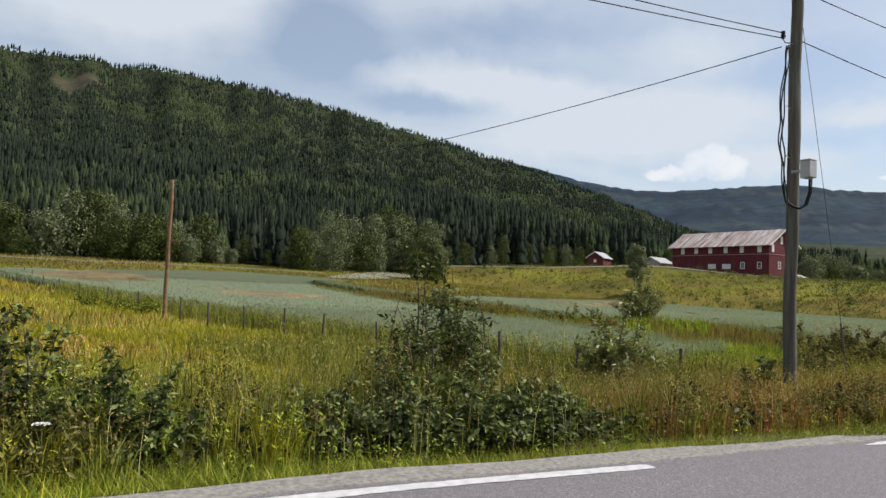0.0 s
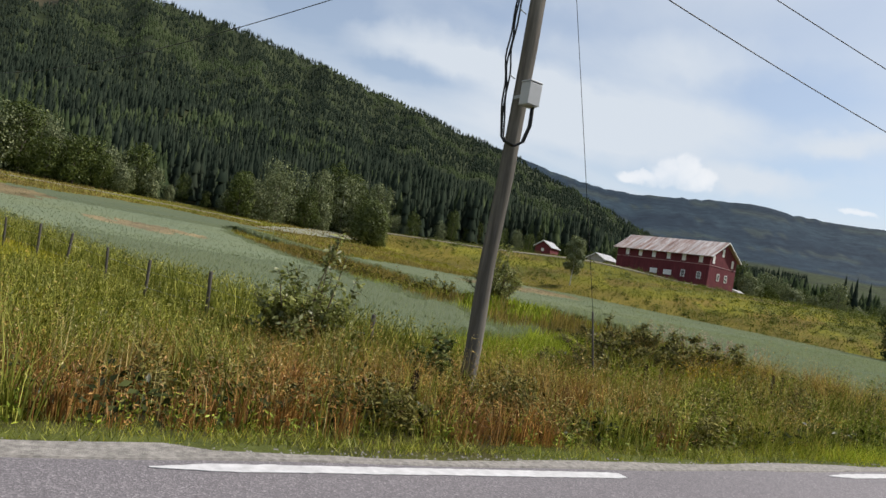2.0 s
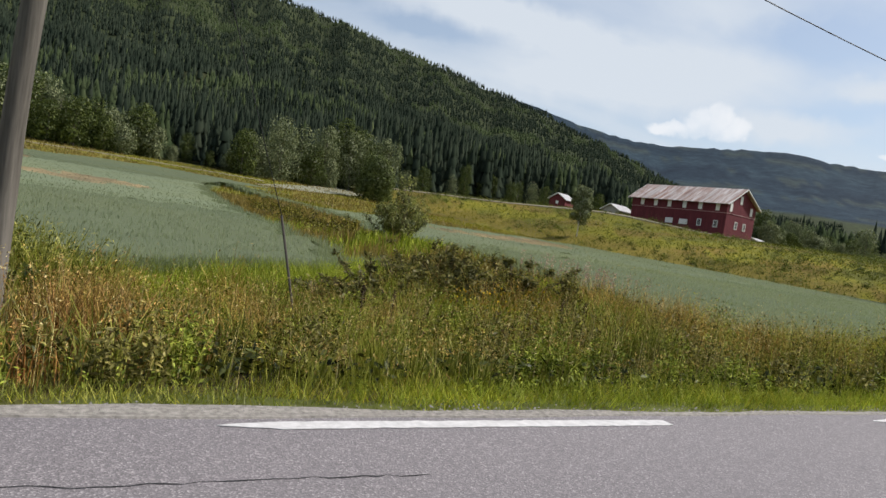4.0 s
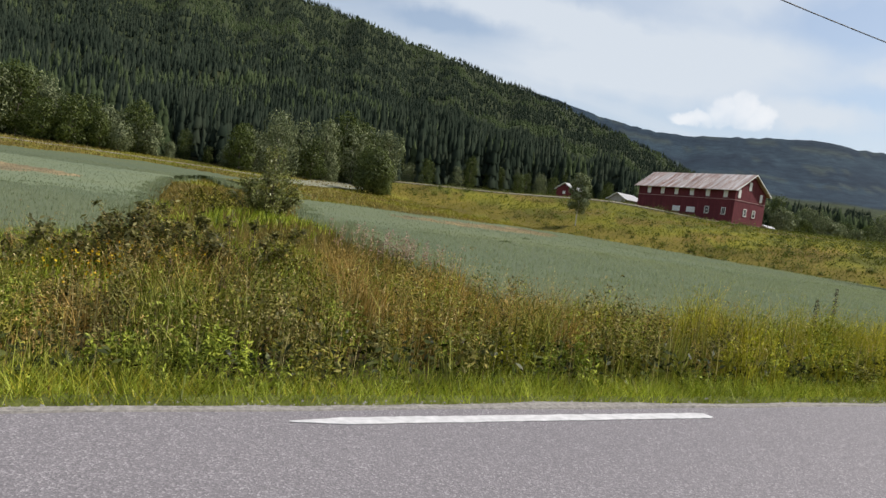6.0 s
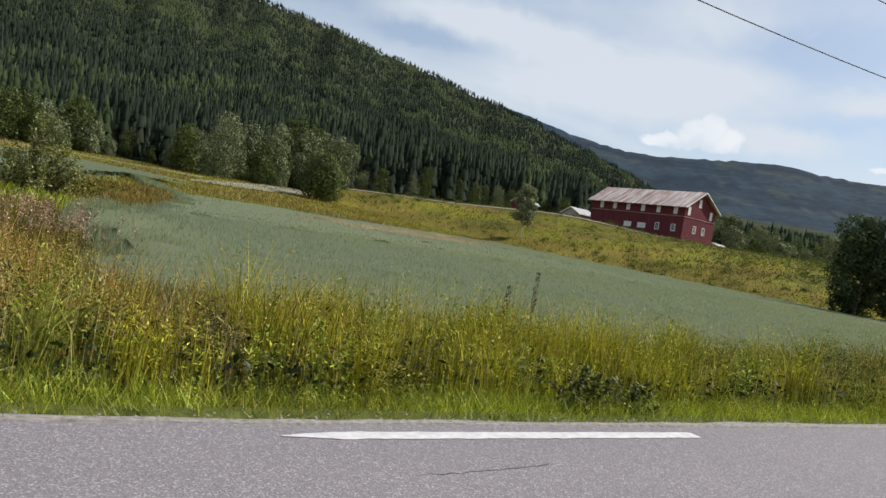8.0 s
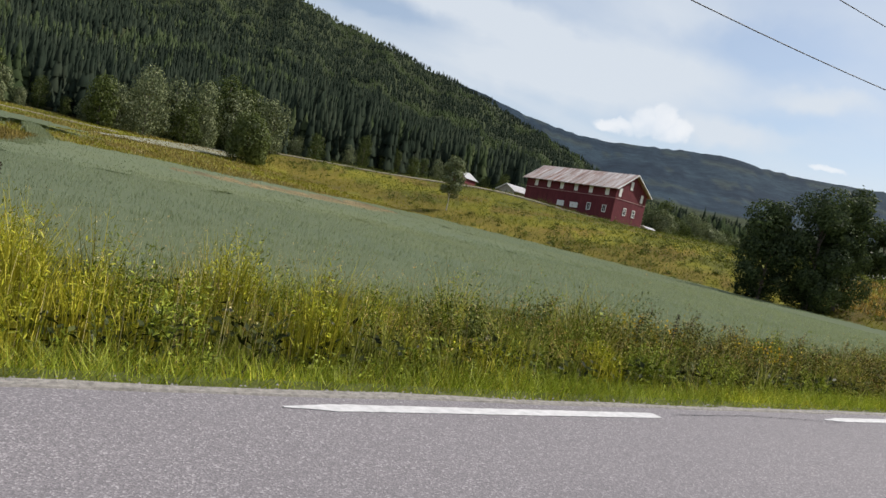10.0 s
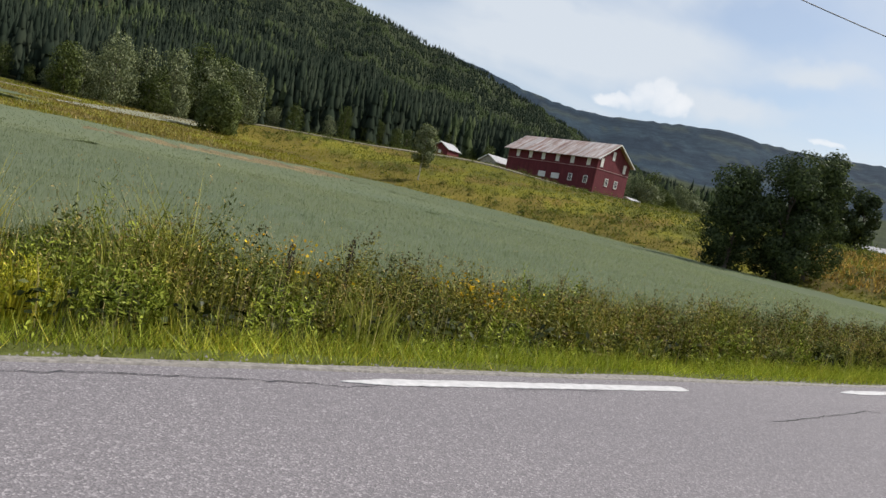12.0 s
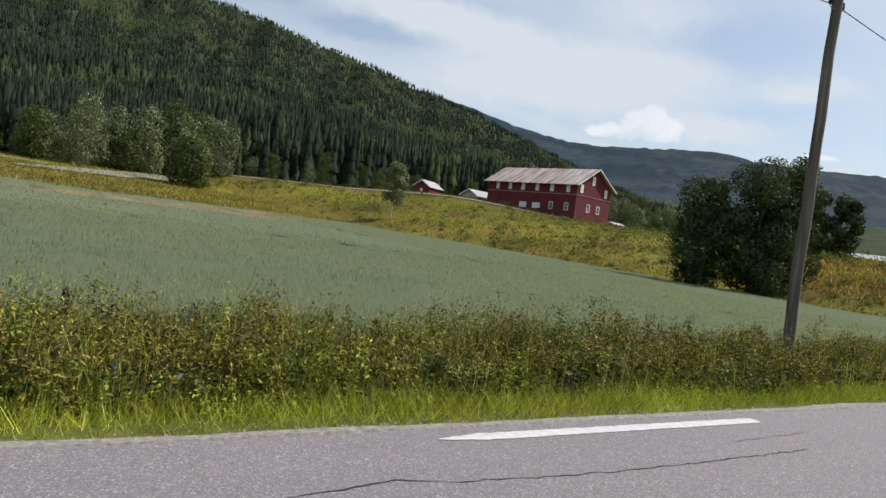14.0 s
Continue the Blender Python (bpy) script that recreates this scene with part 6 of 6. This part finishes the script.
tree("alder", tree_meshes(105, 13.4, 2.8, 0.08, 0.30, 12000, M["darkleaf"], M["bark"], 14, 0.22), 105.5, 35.6, "tall dark alder at the field's edge", group="alders by the field")
tree("alder", tree_meshes(107, 9.2, 2.3, 0.10, 0.36, 6000, M["darkleaf"], M["bark"], 12, 0.18), 134.3, 49.3, "smaller dark alder on the bank", group="alders by the field")
tree("alder", tree_meshes(108, 9.0, 2.2, 0.10, 0.36, 5000, M["darkleaf"], M["bark"], 12, 0.18), 137.6, 46.9, "smaller dark alder on the bank", group="alders by the field")

tree("round_tree", tree_meshes(109, 7.5, 3.0, 0.10, 0.40, 4200, M["edgeleaf"], M["bark"], 12, 0.16), 177.0, 119.5, "round grey-green tree beyond the barn", group="trees beyond the barn")
tree("round_tree", tree_meshes(110, 6.0, 2.4, 0.10, 0.40, 3200, M["broadleaf"], M["bark"], 10, 0.14), 181.0, 115.5, "small dark green tree beyond the barn", group="trees beyond the barn")
tree("round_tree", tree_meshes(111, 6.8, 2.3, 0.10, 0.40, 3200, M["edgeleaf"], M["bark"], 10, 0.14), 184.0, 110.0, "small light green tree beyond the barn", group="trees beyond the barn")


def forest():
    g = np.random.default_rng(7)
    # broadleaf trees along the foot of the wood: a few grown forms, repeated
    sizes = ((12, 4.6), (14, 5.2), (10, 4.4), (12.5, 5.6), (15, 4.6), (8, 3.8))
    forms = [tree_meshes(200 + k, hh, rr, 0.03, 0.52, 2900, M["edgeleaf"] if k % 2 else M["broadleaf"], M["bark"], 15, 0.2) for k, (hh, rr) in enumerate(sizes)]
    firsts = [None] * len(forms)

    def edge_tree(az, r, j, s, tall):
        x, y = CX + r * math.sin(radians(az)), CY + r * math.cos(radians(az))
        m = pose(x, y, float(land(x, y)) - 0.3, 0, 0, g.uniform(0, 360)) @ Matrix.Diagonal((s, s, s * tall, 1))
        if firsts[j] is None:
            label = ("grey-green" if j % 2 else "dark green") + " leafy tree at the edge of the wood"
            firsts[j] = tree("broadleaf_tree", forms[j], x, y, label, group="trees along the wood's edge")
        else:
            copy_thing(firsts[j], pose(0, 0, 0)).matrix_basis = m
    # (from, to, step, share of pale crowns, size): a dense pale grove, thin mixed stands on both sides
    for a0, a1, step, pale, big in ((-14, 2, 0.7, 0.6, 0.85), (2, 7, 1.2, 0.4, 0.45), (7, 21, 0.55, 0.72, 0.8), (21, 32, 1.3, 0.4, 0.45), (32, 42, 1.1, 0.3, 0.5), (42, 64, 0.55, 0.5, 0.66)):
        for az in np.arange(a0, a1, step):
            az = az + g.uniform(-0.3, 0.3)
            r = float(wood_foot(az)) + g.uniform(-3, 16)
            j = int(g.integers(0, 3)) * 2 + int(g.random() < pale)
            edge_tree(az, r, j, big * g.uniform(0.65, 1.2), g.uniform(0.95, 1.45))
    # spruces: jagged tiers, joined
    def spruces(x, y, h, tiers, sides, slim, name, material, label, smooth=True):
        n = len(x)
        z = land(x, y)
        ang = np.linspace(0, 2 * np.pi, sides, endpoint=False)
        vs = []
        rot = g.uniform(0, 6.28, n)
        for k in range(tiers):
            f0, f1 = k / tiers, min(1.0, (k + 1.75) / tiers)
            rad = slim * h * (1 - f0 * 0.93) * g.uniform(0.8, 1.2, n)
            jag = np.where(np.arange(sides) % 2, 0.62, 1.0)[None] * g.uniform(0.8, 1.2, (n, sides))
            a = ang[None] + rot[:, None] + k * 0.9
            ring = np.stack([x[:, None] + rad[:, None] * jag * np.cos(a), y[:, None] + rad[:, None] * jag * np.sin(a), (z + h * (0.06 + 0.94 * f0))[:, None] - 0.03 * h[:, None] * jag], -1)
            top = np.stack([x, y, z + h * (0.06 + 0.94 * f1)], -1)[:, None]
            vs.append(np.concatenate([ring, top], 1))
        v = np.stack(vs, 1)
        t = np.array([(i, (i + 1) % sides, sides) for i in range(sides)])
        t = (t[None] + (sides + 1) * np.arange(n * tiers)[:, None, None]).reshape(-1, 3)
        tagged(np_mesh(name, v.reshape(-1, 3), t, material, smooth), label, "forest", kind="stuff")

    def sow(n, a0, a1, r0, r1, power):
        a, r = np.radians(g.uniform(a0, a1, n)), r0 + (r1 - r0) * g.random(n) ** power
        return CX + r * np.sin(a), CY + r * np.cos(a), r
    x, y, r = sow(9200, -16, 62, 168, 520, 1.0)
    keep = land(x, y) > 3.5
    keep &= r > wood_foot(np.degrees(np.arctan2(x - CX, y - CY))) + g.uniform(5, 14, len(r))
    keep &= (np.degrees(np.arctan2(x - CX, y - CY)) < 40) | (g.random(len(x)) < 0.10)
    x, y = x[keep], y[keep]
    h = (7 + 11 * g.random(len(x))) * (0.7 + 0.6 * patchy(x, y, 40, 3))
    broad = (patchy(x, y, 33, 8) > 0.66) | (g.random(len(x)) < 0.10)
    spruces(x[~broad], y[~broad], h[~broad], 5, 7, 0.125, "near_spruces", M["spruce"], "dark spruces on the lower hillside", False)
    spruces(x[broad], y[broad], h[broad] * 0.8, 5, 8, 0.22, "hillside_birches", M["hillbroad"], "lighter birches among the hillside spruces")
    x, y, r = sow(2600, 41, 74, 236, 760, 1.3)
    keep = (x - CX) * math.cos(radians(50)) - (y - CY) * math.sin(radians(50)) > -60
    x, y = x[keep], y[keep]
    pick = (patchy(x, y, 21, 4) + g.normal(0, 0.15, len(x))) > 0.74
    h = g.uniform(5, 13, len(x)) * (0.6 + 0.8 * patchy(x, y, 30, 6))
    spruces(x[pick], y[pick], h[pick] * 0.75, 5, 8, 0.19, "valley_spruces", M["spruce"], "dark spruces in the valley beyond the barn")
    spruces(x[~pick], y[~pick], h[~pick] * 0.85, 4, 8, 0.30, "valley_birches", M["hillbroad"], "lighter leafy trees in the valley beyond the barn")
    x, y, r = sow(27000, -12, 58, 480, 1740, 0.75)
    keep = land(x, y) > 25
    x, y = x[keep], y[keep]
    h = g.uniform(6, 11, len(x)) * np.interp(np.hypot(x - CX, y - CY), [480, 1000], [1.6, 1.0])
    broad = (patchy(x, y, 70, 5) > 0.66) | (g.random(len(x)) < 0.05)
    azd, rr = np.degrees(np.arctan2(x - CX, y - CY)), np.hypot(x - CX, y - CY)
    cut = ((azd + 2.4) / 1.9) ** 2 + ((rr - 1345) / 85) ** 2 < 0.55 + 0.7 * patchy(x, y, 25, 2)
    a, b = ~broad & ~cut, broad & ~cut
    spruces(x[a], y[a], h[a] * 1.1, 2, 6, 0.19, "hillside_spruces", M["spruce"], "dense dark spruce forest on the hillside")
    spruces(x[b], y[b], h[b] * 0.8, 2, 6, 0.27, "upper_birches", M["hillbroad"], "lighter birch groves in the spruce forest")


forest()
